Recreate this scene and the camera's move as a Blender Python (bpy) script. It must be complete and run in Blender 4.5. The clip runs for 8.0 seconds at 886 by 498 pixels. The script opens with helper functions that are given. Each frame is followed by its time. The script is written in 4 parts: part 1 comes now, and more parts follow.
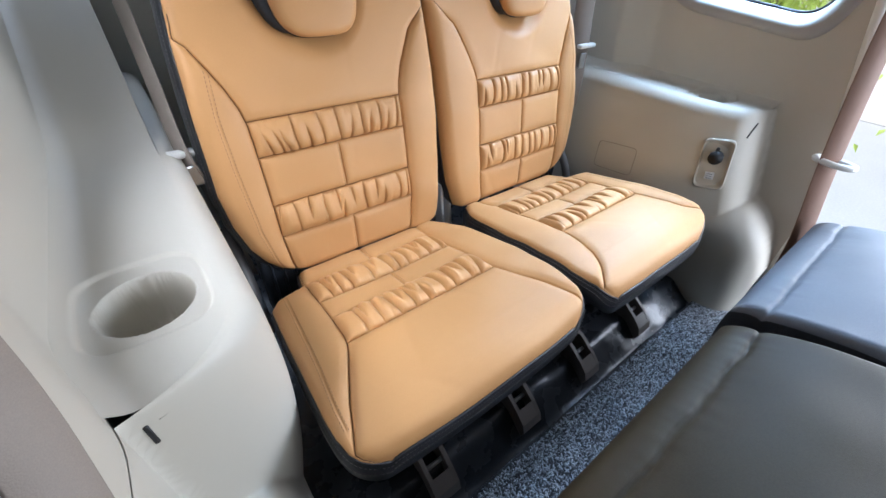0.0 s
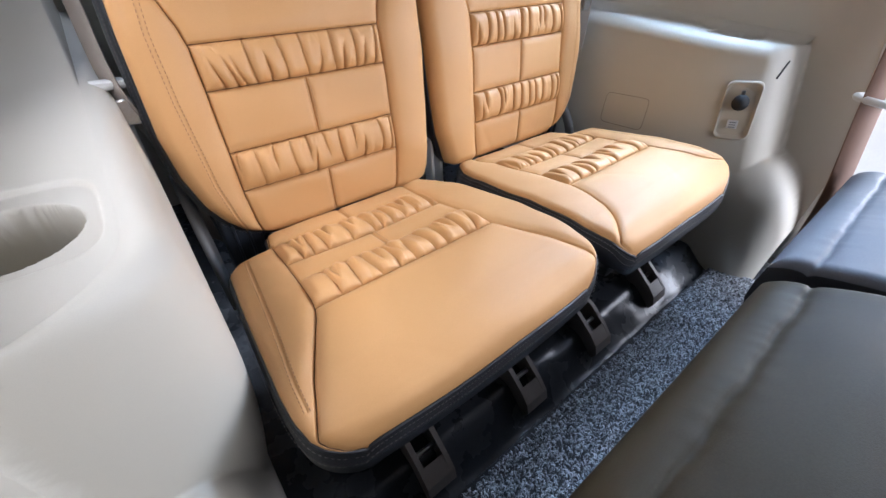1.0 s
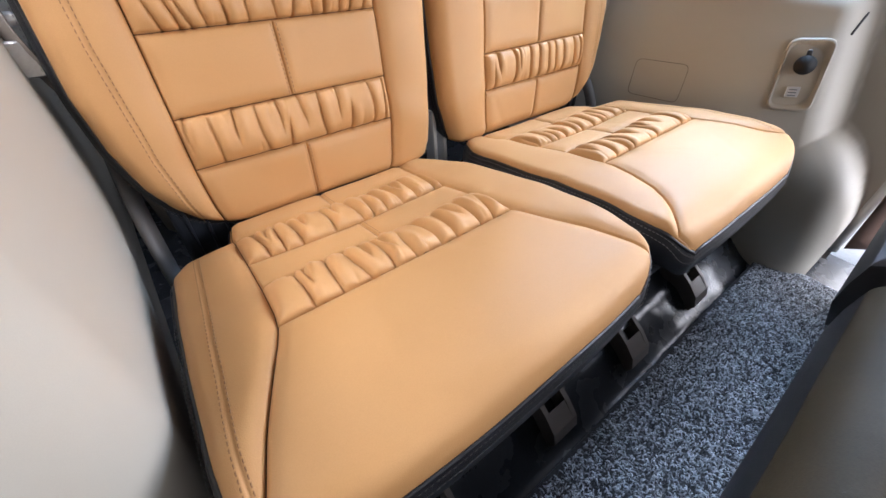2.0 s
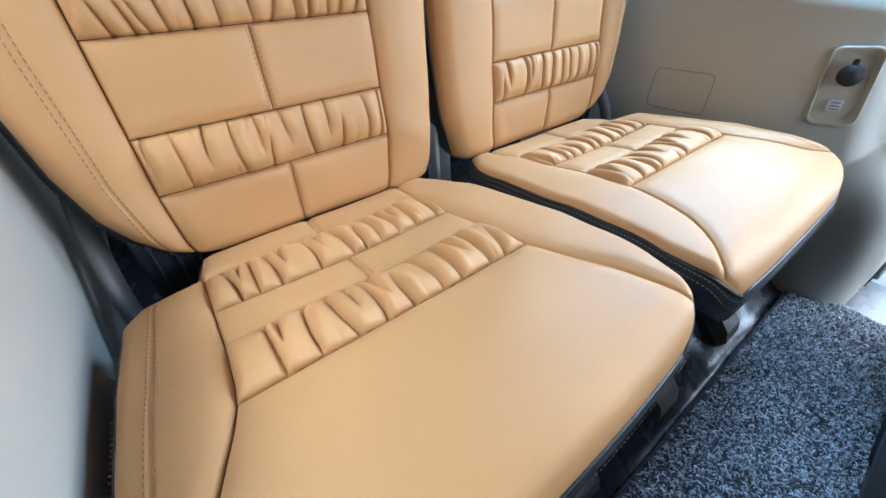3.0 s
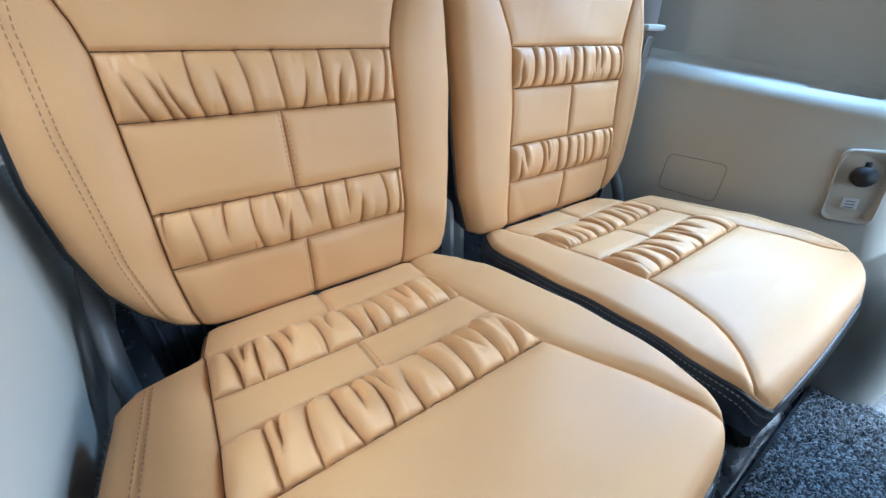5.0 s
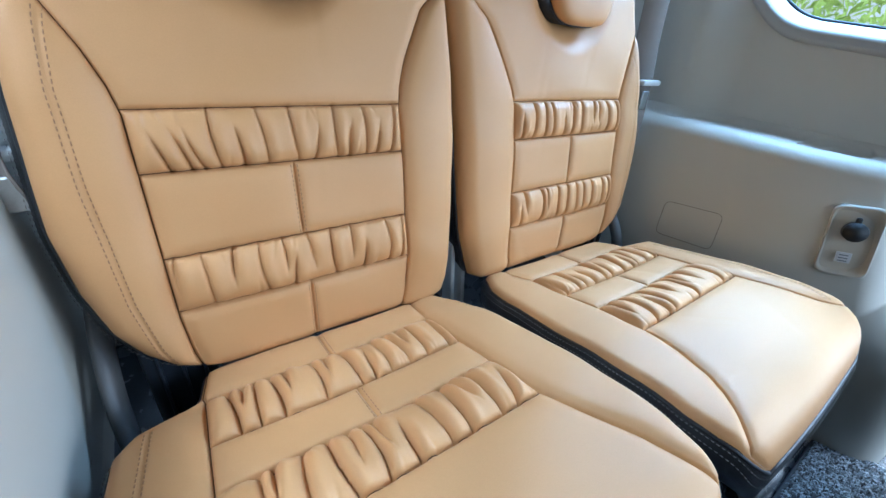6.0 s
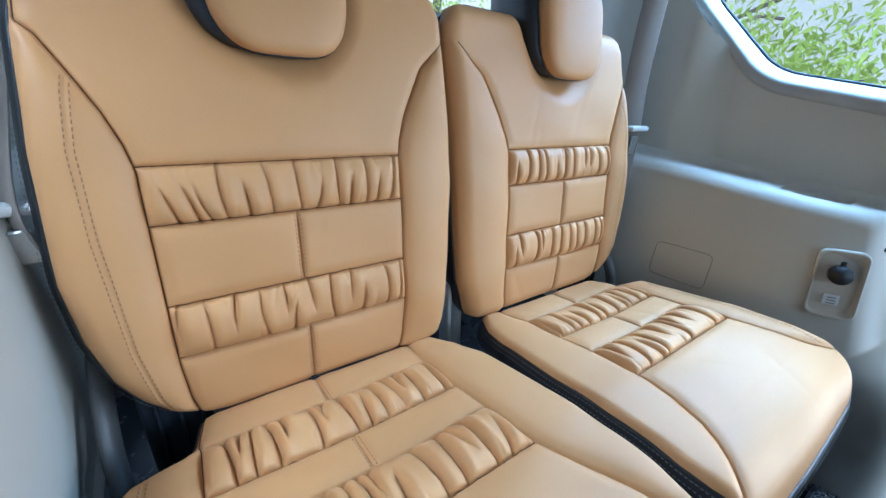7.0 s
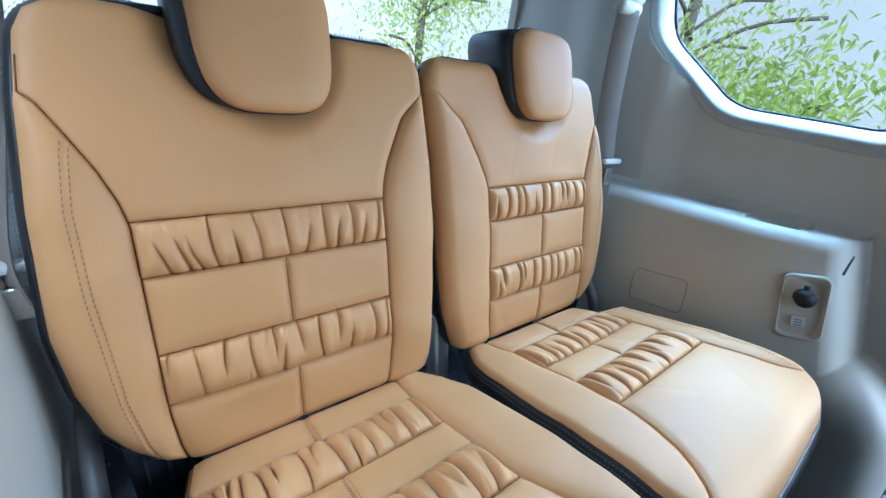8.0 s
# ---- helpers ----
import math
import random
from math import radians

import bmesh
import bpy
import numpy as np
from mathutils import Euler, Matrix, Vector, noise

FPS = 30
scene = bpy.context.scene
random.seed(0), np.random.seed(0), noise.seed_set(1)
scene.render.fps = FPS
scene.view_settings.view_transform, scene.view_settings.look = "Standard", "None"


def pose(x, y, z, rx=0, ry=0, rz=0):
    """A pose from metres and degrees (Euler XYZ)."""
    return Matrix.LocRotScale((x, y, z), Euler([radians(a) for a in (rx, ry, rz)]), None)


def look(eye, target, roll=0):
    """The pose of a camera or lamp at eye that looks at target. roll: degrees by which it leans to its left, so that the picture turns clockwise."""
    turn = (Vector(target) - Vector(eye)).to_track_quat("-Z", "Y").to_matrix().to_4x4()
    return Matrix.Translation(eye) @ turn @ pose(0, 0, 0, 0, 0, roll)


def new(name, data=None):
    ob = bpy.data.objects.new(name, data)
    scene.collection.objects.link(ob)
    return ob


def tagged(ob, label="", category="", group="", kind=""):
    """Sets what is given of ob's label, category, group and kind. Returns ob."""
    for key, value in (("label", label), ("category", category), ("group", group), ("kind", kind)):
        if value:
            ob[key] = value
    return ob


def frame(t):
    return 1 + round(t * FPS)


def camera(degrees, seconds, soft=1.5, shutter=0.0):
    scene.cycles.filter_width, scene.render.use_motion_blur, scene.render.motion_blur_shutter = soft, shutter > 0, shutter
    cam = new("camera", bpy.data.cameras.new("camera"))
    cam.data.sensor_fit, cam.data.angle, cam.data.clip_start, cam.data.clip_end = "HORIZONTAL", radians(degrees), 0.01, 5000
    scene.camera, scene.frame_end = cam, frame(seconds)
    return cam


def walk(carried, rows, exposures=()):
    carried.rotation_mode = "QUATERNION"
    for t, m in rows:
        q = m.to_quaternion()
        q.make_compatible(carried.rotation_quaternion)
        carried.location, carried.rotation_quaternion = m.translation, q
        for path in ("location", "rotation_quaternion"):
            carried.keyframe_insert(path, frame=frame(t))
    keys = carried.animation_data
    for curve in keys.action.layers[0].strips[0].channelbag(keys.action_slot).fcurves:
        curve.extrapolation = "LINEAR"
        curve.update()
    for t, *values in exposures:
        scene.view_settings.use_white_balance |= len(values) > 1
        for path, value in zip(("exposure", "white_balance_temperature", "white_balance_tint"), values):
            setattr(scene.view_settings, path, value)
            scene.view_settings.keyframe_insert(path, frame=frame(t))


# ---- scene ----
cam = camera(97.4, 8.0)
PATH = [
    (0, (-0.059, -0.188, 0.818), (0.935, 1.012, -0.436), 3.4),
    (0.5, (-0.041, -0.183, 0.78), (0.961, 0.996, -0.487), 3.2),
    (1, (-0.016, -0.162, 0.71), (0.964, 0.997, -0.593), 2.8),
    (1.5, (0.012, -0.119, 0.657), (0.973, 1.012, -0.684), 2.7),
    (3, (0.095, -0.014, 0.606), (1.056, 1.143, -0.712), 2.6),
    (3.5, (0.1, 0.001, 0.606), (1.077, 1.189, -0.672), 3.1),
    (4, (0.103, 0.009, 0.613), (1.094, 1.241, -0.612), 3.4),
    (4.5, (0.105, 0.018, 0.623), (1.114, 1.284, -0.551), 4.2),
    (6, (0.103, 0.023, 0.66), (1.163, 1.398, -0.333), 6.2),
    (6.5, (0.103, 0.024, 0.675), (1.18, 1.432, -0.251), 6.5),
    (7, (0.1, 0.022, 0.688), (1.198, 1.452, -0.178), 6.4),
    (7.5, (0.096, 0.017, 0.702), (1.22, 1.459, -0.11), 5.9),
    (8, (0.096, 0.01, 0.719), (1.26, 1.449, -0.037), 5.5),
]
LIGHT = [(0, 0.14, 5350, 12), (1.0, 0.15, 5500, 16), (1.6, 0.12, 5900, 20), (2.9, 0.14, 4950, 6), (4.5, 0.12, 4500, 2), (8, -0.14, 4400, 2)]
walk(cam, [(t, look(eye, target, roll)) for t, eye, target, roll in PATH], LIGHT)

# ---- world and lights ----
world = bpy.data.worlds.new("sky")
scene.world = world
world.use_nodes = True
wn = world.node_tree.nodes
sky = wn.new("ShaderNodeTexSky")
sky.sky_type, sky.sun_disc = "NISHITA", False
sky.sun_elevation, sky.sun_rotation = radians(40), radians(-144)
world.node_tree.links.new(sky.outputs[0], wn["Background"].inputs[0])
wn["Background"].inputs[1].default_value = 0.15
sun = new("sun", bpy.data.lights.new("sun", "SUN"))
sun.data.energy, sun.data.angle, sun.data.color = 5.0, radians(4), (1.0, 0.97, 0.92)
sun.matrix_world = look((0, 0, 0), (0.45, 0.62, -0.64))


def area_lamp(name, eye, target, sx, sy, watts, colour):
    ob = new(name, bpy.data.lights.new(name, "AREA"))
    ob.data.shape, ob.data.size, ob.data.size_y = "RECTANGLE", sx, sy
    ob.data.energy, ob.data.color = watts, colour
    ob.matrix_world = look(eye, target)
    return ob


area_lamp("right_doorway_light", (1.45, -0.60, 0.62), (-0.1, -0.10, 0.42), 0.85, 0.8, 25, (1.0, 0.97, 0.91))
area_lamp("right_window_light", (1.55, 0.38, 1.50), (0.75, 0.26, 0.35), 0.75, 0.66, 68, (0.62, 0.82, 1.0))
area_lamp("left_window_light", (-0.62, 0.30, 1.70), (0.0, 0.22, 0.45), 0.9, 0.6, 30, (1.0, 0.98, 0.94))
# added warm fill inside the cabin for side trim and seats; no windscreen exists
area_lamp("front_fill_light", (0.60, -1.3, 0.90), (0.30, 0.2, 0.20), 1.2, 0.4, 8, (1.0, 0.95, 0.86))
area_lamp("rear_window_light", (0.473, 1.5, 1.5), (0.473, 0.6, 0.6), 1.1, 0.4, 5, (0.92, 0.97, 1.0))


# ---- materials ----
def material(name, colour, rough=0.5, metal=0.0, dark=None, grain=400.0, stain=9.0, bump=0.15, bump_size=500.0, spec=0.5, dist=0.0006, kind="noise", coat=0.0):
    m = bpy.data.materials.new(name)
    m.use_nodes = True
    n, l = m.node_tree.nodes, m.node_tree.links
    b = n["Principled BSDF"]
    b.inputs["Roughness"].default_value, b.inputs["Metallic"].default_value = rough, metal
    b.inputs["Specular IOR Level"].default_value = spec
    b.inputs["Coat Weight"].default_value = coat
    tc = n.new("ShaderNodeTexCoord")
    dark = dark or tuple(c * 0.8 for c in colour)
    big, small = n.new("ShaderNodeTexNoise"), n.new("ShaderNodeTexNoise")
    big.inputs["Scale"].default_value, big.inputs["Detail"].default_value = stain, 5
    small.inputs["Scale"].default_value, small.inputs["Detail"].default_value = grain, 3
    for t in (big, small):
        l.new(tc.outputs["Object"], t.inputs["Vector"])
    mix = n.new("ShaderNodeMath")
    mix.operation = "MULTIPLY_ADD"
    mix.inputs[1].default_value = 0.5
    l.new(small.outputs[0], mix.inputs[0])
    half = n.new("ShaderNodeMath")
    half.operation = "MULTIPLY"
    half.inputs[1].default_value = 0.5
    l.new(big.outputs[0], half.inputs[0])
    l.new(half.outputs[0], mix.inputs[2])
    ramp = n.new("ShaderNodeValToRGB")
    ramp.color_ramp.elements[0].position, ramp.color_ramp.elements[1].position = 0.3, 0.7
    ramp.color_ramp.elements[0].color, ramp.color_ramp.elements[1].color = (*dark, 1), (*colour, 1)
    l.new(mix.outputs[0], ramp.inputs[0])
    l.new(ramp.outputs[0], b.inputs["Base Color"])
    rr = n.new("ShaderNodeMapRange")
    rr.inputs["To Min"].default_value, rr.inputs["To Max"].default_value = max(rough - 0.07, 0.02), min(rough + 0.07, 1)
    l.new(big.outputs[0], rr.inputs[0])
    l.new(rr.outputs[0], b.inputs["Roughness"])
    if bump:
        if kind == "voronoi":
            tex = n.new("ShaderNodeTexVoronoi")
            tex.inputs["Scale"].default_value = bump_size
            out = tex.outputs["Distance"]
        else:
            tex = n.new("ShaderNodeTexNoise")
            tex.inputs["Scale"].default_value, tex.inputs["Detail"].default_value = bump_size, 4
            out = tex.outputs[0]
        l.new(tc.outputs["Object"], tex.inputs["Vector"])
        bp = n.new("ShaderNodeBump")
        bp.inputs["Strength"].default_value, bp.inputs["Distance"].default_value = bump, dist
        l.new(out, bp.inputs["Height"])
        l.new(bp.outputs[0], b.inputs["Normal"])
    return m


TAN = material("tan_leather", (0.52, 0.275, 0.10), 0.56, dark=(0.47, 0.245, 0.086), grain=900, stain=7, bump=0.25, bump_size=1400, kind="voronoi", dist=0.0004, spec=0.42)
BLACK = material("black_leather", (0.018, 0.018, 0.02), 0.42, dark=(0.010, 0.010, 0.012), grain=700, bump=0.3, bump_size=1100, kind="voronoi")
THREAD = material("tan_thread", (0.31, 0.16, 0.066), 0.8, grain=3000, bump=0)
# seam thread, its dark brown also standing for the shade in the seam gap
SEAM = material("seam_thread_and_shade", (0.10, 0.05, 0.022), 0.8, grain=3000, bump=0)
GREY_THREAD = material("grey_thread", (0.24, 0.22, 0.20), 0.8, grain=3000, bump=0)
PANEL = material("grey_plastic", (0.48, 0.447, 0.375), 0.5, dark=(0.445, 0.415, 0.348), grain=1500, stain=4, bump=0.12, bump_size=1800)
# darker than the cloth itself, to lessen light bounced from the ceiling
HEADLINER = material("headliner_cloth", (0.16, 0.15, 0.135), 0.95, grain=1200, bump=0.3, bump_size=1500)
VINYL = material("black_floor_vinyl", (0.030, 0.033, 0.040), 0.27, dark=(0.018, 0.021, 0.026), grain=300, stain=20, bump=0.12, bump_size=45, dist=0.003, spec=0.5)
MAT_PILE = material("grey_mat_coil", (0.05, 0.055, 0.065), 0.7, dark=(0.015, 0.017, 0.02), grain=260, stain=40, bump=0.5, bump_size=500)
COIL = material("grey_mat_loops", (0.2, 0.22, 0.25), 0.5, bump=0)
cn, cl = COIL.node_tree.nodes, COIL.node_tree.links
geo, ramp = cn.new("ShaderNodeNewGeometry"), cn.new("ShaderNodeValToRGB")
ramp.color_ramp.elements[0].color, ramp.color_ramp.elements[1].color = (0.025, 0.03, 0.036, 1), (0.60, 0.66, 0.74, 1)
ramp.color_ramp.elements[0].position, ramp.color_ramp.elements[1].position = 0.25, 1.0
cl.new(geo.outputs["Random Per Island"], ramp.inputs[0])
cl.new(ramp.outputs[0], cn["Principled BSDF"].inputs["Base Color"])
LUG = material("grey_brown_plastic", (0.15, 0.132, 0.122), 0.45, grain=1500, bump=0.1, bump_size=1500)
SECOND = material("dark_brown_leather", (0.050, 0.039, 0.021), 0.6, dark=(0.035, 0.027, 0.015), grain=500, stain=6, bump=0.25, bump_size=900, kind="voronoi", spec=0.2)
# second row leather again, with the grey blue reflected light put into its colour
SHEEN_LEATHER = material("grey_blue_sheen_leather", (0.13, 0.14, 0.16), 0.55, dark=(0.10, 0.108, 0.124), grain=500, stain=6, bump=0.25, bump_size=900, kind="voronoi", spec=0.25)
# for the added closing plates, kept dark so that little light bounces back
DARK = material("dark_closing_cloth", (0.06, 0.055, 0.05), 0.9, grain=900, bump=0.3, bump_size=900)
BROWN_BELT = material("brown_webbing", (0.21, 0.115, 0.075), 0.7, grain=1500, bump=0.4, bump_size=1200)
BELT = material("beige_webbing", (0.24, 0.20, 0.165), 0.7, grain=1500, bump=0.4, bump_size=1200)
CHROME = material("satin_metal", (0.55, 0.55, 0.54), 0.3, 1.0, bump=0)
PALE = material("pale_plastic", (0.72, 0.71, 0.67), 0.45, grain=1200, bump=0.1, bump_size=1500)
BEZEL = material("light_grey_plastic", (0.42, 0.41, 0.385), 0.45, grain=1200, bump=0.1, bump_size=1500)
NAVY = material("navy_plastic", (0.026, 0.031, 0.042), 0.42, grain=900, bump=0.15, bump_size=1300)
LEVER = material("grey_painted_steel", (0.11, 0.105, 0.10), 0.45, grain=900, bump=0.1)
RUBBER = material("black_rubber", (0.012, 0.012, 0.013), 0.55, bump=0.1)
LABEL = material("pale_label", (0.6, 0.62, 0.66), 0.5, bump=0)
INK = material("grey_ink", (0.2, 0.22, 0.25), 0.6, bump=0)
LEAF = material("green_leaf", (0.56, 0.64, 0.13), 0.5, dark=(0.32, 0.46, 0.09), grain=30, stain=3, bump=0)
ln, ll = LEAF.node_tree.nodes, LEAF.node_tree.links
tr, mx = ln.new("ShaderNodeBsdfTranslucent"), ln.new("ShaderNodeMixShader")
tr.inputs[0].default_value = (0.68, 0.72, 0.16, 1)
mx.inputs[0].default_value = 0.4
ll.new(ln["Principled BSDF"].outputs[0], mx.inputs[1])
ll.new(tr.outputs[0], mx.inputs[2])
ll.new(mx.outputs[0], ln["Material Output"].inputs[0])
BARK = material("grey_bark", (0.2, 0.16, 0.12), 0.9, grain=40, bump=0.5, bump_size=30, dist=0.02)
CONCRETE = material("pale_concrete", (0.55, 0.53, 0.5), 0.9, grain=60, stain=1.5, bump=0.2, bump_size=80)
PLASTER = material("cream_plaster", (0.86, 0.80, 0.70), 0.9, grain=60, stain=1.2, bump=0.2, bump_size=60)
BLUE = material("blue_paint", (0.06, 0.12, 0.28), 0.4, bump=0)
TEAL = material("teal_sheet", (0.25, 0.5, 0.52), 0.5, bump=0)
GLASS = bpy.data.materials.new("window_glass")
GLASS.use_nodes = True
gb = GLASS.node_tree.nodes["Principled BSDF"]
gb.inputs["Transmission Weight"].default_value, gb.inputs["Roughness"].default_value, gb.inputs["IOR"].default_value = 1.0, 0.0, 1.02


# ---- mesh helpers ----
def mesh_part(name, verts, faces, mat, parent=None, label="", smooth=True):
    me = bpy.data.meshes.new(name)
    me.from_pydata([tuple(map(float, v)) for v in verts], [], [tuple(map(int, f)) for f in faces])
    me.materials.append(mat)
    if smooth:
        me.polygons.foreach_set("use_smooth", [True] * len(me.polygons))
    me.update()
    ob = new(name, me)
    ob.parent = parent
    if label:
        tagged(ob, label)
    return ob


def part(name, bm, mat, parent=None, label="", smooth=True):
    me = bpy.data.meshes.new(name)
    bmesh.ops.recalc_face_normals(bm, faces=bm.faces)
    bm.to_mesh(me)
    bm.free()
    me.materials.append(mat)
    if smooth:
        me.polygons.foreach_set("use_smooth", [True] * len(me.polygons))
        me.set_sharp_from_angle(angle=radians(40))
    ob = new(name, me)
    ob.parent = parent
    if label:
        tagged(ob, label)
    return ob


def thing(name, label, category, group="", kind="", at=(0, 0, 0)):
    ob = new(name)
    ob.empty_display_size = 0.05
    ob.location = at
    return tagged(ob, label, category, group, kind)


def box_bm(size, centre=(0, 0, 0), bevel=0.003, segments=2, m=None):
    bm = bmesh.new()
    bmesh.ops.create_cube(bm, size=1)
    bmesh.ops.scale(bm, vec=size, verts=bm.verts)
    if bevel:
        bmesh.ops.bevel(bm, geom=bm.edges[:], offset=bevel, segments=segments, profile=0.5, affect="EDGES")
    bmesh.ops.translate(bm, vec=centre, verts=bm.verts)
    if m is not None:
        bmesh.ops.transform(bm, matrix=m, verts=bm.verts)
    return bm


def loft(loops, closed=True, caps=True):
    """Vertices and faces of a skin through equal loops."""
    n = len(loops[0])
    verts = [p for lp in loops for p in lp]
    faces = []
    for k in range(len(loops) - 1):
        for i in range(n if closed else n - 1):
            j = (i + 1) % n
            faces.append((k * n + i, k * n + j, (k + 1) * n + j, (k + 1) * n + i))
    if caps and closed:
        faces.append(tuple(range(n - 1, -1, -1)))
        faces.append(tuple((len(loops) - 1) * n + i for i in range(n)))
    return verts, faces


def tube(path, r, closed=False, sides=8, flat=1.0):
    path = [Vector(p) for p in path]
    n, loops = len(path), []
    for i, p in enumerate(path):
        a = path[(i - 1) % n] if closed or i else path[0]
        b = path[(i + 1) % n] if closed or i < n - 1 else path[-1]
        d = (b - a).normalized()
        up = Vector((0, 0, 1)) if abs(d.z) < 0.9 else Vector((0, 1, 0))
        s = d.cross(up).normalized()
        u = s.cross(d)
        loops.append([p + s * r * math.cos(q) + u * r * flat * math.sin(q) for q in [2 * math.pi * k / sides for k in range(sides)]])
    if closed:
        loops.append(loops[0])
    return loft(loops, True, not closed)


def ribbon(path, across, width, thick):
    """A strap along a path; across: the direction of its width at each point."""
    path = [Vector(p) for p in path]
    loops = []
    for i, p in enumerate(path):
        d = (path[min(i + 1, len(path) - 1)] - path[max(i - 1, 0)]).normalized()
        a = Vector(across[i] if isinstance(across, list) else across).normalized()
        a = (a - d * a.dot(d)).normalized()
        k = d.cross(a)
        w, t = a * width / 2, k * thick / 2
        loops.append([p - w - t * 0.4, p - w * 0.94 + t, p + w * 0.94 + t, p + w + t * 0.4, p + w * 0.94 - t, p - w * 0.94 - t])
    return loft(loops)


def smooth_line(points, n):
    """Points along a Catmull-Rom line."""
    p = [Vector(q) for q in points]
    p = [2 * p[0] - p[1], *p, 2 * p[-1] - p[-2]]
    out = []
    for i in range(n):
        f = i / (n - 1) * (len(p) - 3)
        k = min(int(f), len(p) - 4)
        t = f - k
        a, b, c, d = p[k:k + 4]
        out.append(0.5 * (2 * b + (c - a) * t + (2 * a - 5 * b + 4 * c - d) * t * t + (3 * b - a - 3 * c + d) * t ** 3))
    return out


def sstep(a, b, x):
    t = np.clip((x - a) / (b - a), 0, 1)
    return t * t * (3 - 2 * t)


def grid_faces(nr, nc, keep=None):
    i, j = np.meshgrid(np.arange(nr - 1), np.arange(nc - 1), indexing="ij")
    a = i * nc + j
    f = np.stack([a, a + 1, a + nc + 1, a + nc], -1).reshape(-1, 4)
    return f if keep is None else f[keep.reshape(-1)]


def sub_mesh(name, verts, faces, mat, parent, label="", flip=False):
    """A part made of some faces of a common grid."""
    used, inv = np.unique(faces, return_inverse=True)
    f = inv.reshape(faces.shape)
    return mesh_part(name, verts[used], f[:, ::-1] if flip else f, mat, parent, label)


def rough_noise(x, y, size, seed, octaves=2):
    out = np.zeros_like(x)
    flat = out.reshape(-1)
    for k, (a, b) in enumerate(zip(x.reshape(-1), y.reshape(-1))):
        flat[k] = noise.noise(Vector((a / size, b / size, seed)))
    return out


# ---- the tan seats ----
def gathers(x, t, half, rng, tucks, puff, depth, dull, puckers, sgn):
    """Height of a gathered strip: a padded band with tucks, each (place 0 to 1, lean, sort), and short puckers along both seams."""
    crown = np.clip(4 * t * (1 - t), 0, 1)
    h = puff * crown ** 0.48
    for place_u, lean, sort in tucks:
        curve = rng.uniform(-0.004, 0.004)
        line = (2 * place_u - 1) * half + lean * (t - 0.5) + curve * crown
        # 0: from seam to seam, 1: from the upper seam, 2: from the lower seam
        fade = 0.75 + 0.25 * crown if sort == 0 else (sstep(0.2, 0.75, t) if sort == 1 else 1 - sstep(0.25, 0.8, t))
        a = depth * rng.uniform(0.75, 1.2) * fade
        d = (x - line) * sgn
        # a sharp fold with a steep side and a side that slopes down into it
        sharp = np.exp(-np.abs(d) / 0.0014)
        slope = np.where(d < 0, np.exp(d / dull), np.exp(-d / (0.35 * dull)))
        h = h - a * (0.62 * sharp + 0.38 * slope) + 0.22 * a * np.exp(-((d - 0.009) / 0.006) ** 2)
    for k in range(puckers):
        c, top = rng.uniform(-half, half), rng.random() < 0.5
        q = t if top else 1 - t
        d = x - c - rng.uniform(-0.02, 0.02) * q
        h = h - rng.uniform(0.0008, 0.0024) * np.exp(-(np.abs(d) / 0.0024) ** 1.5) * sstep(rng.uniform(0.45, 0.75), 0.97, q)
    return h


def tuck_row(rng, count, lean=0.006):
    """Evenly strewn tucks for a strip whose folds are not told one by one."""
    return [((k + 0.5 + rng.uniform(-0.3, 0.3)) / count, rng.uniform(-lean, lean), int(rng.choice([0, 0, 1, 2]))) for k in range(count)]


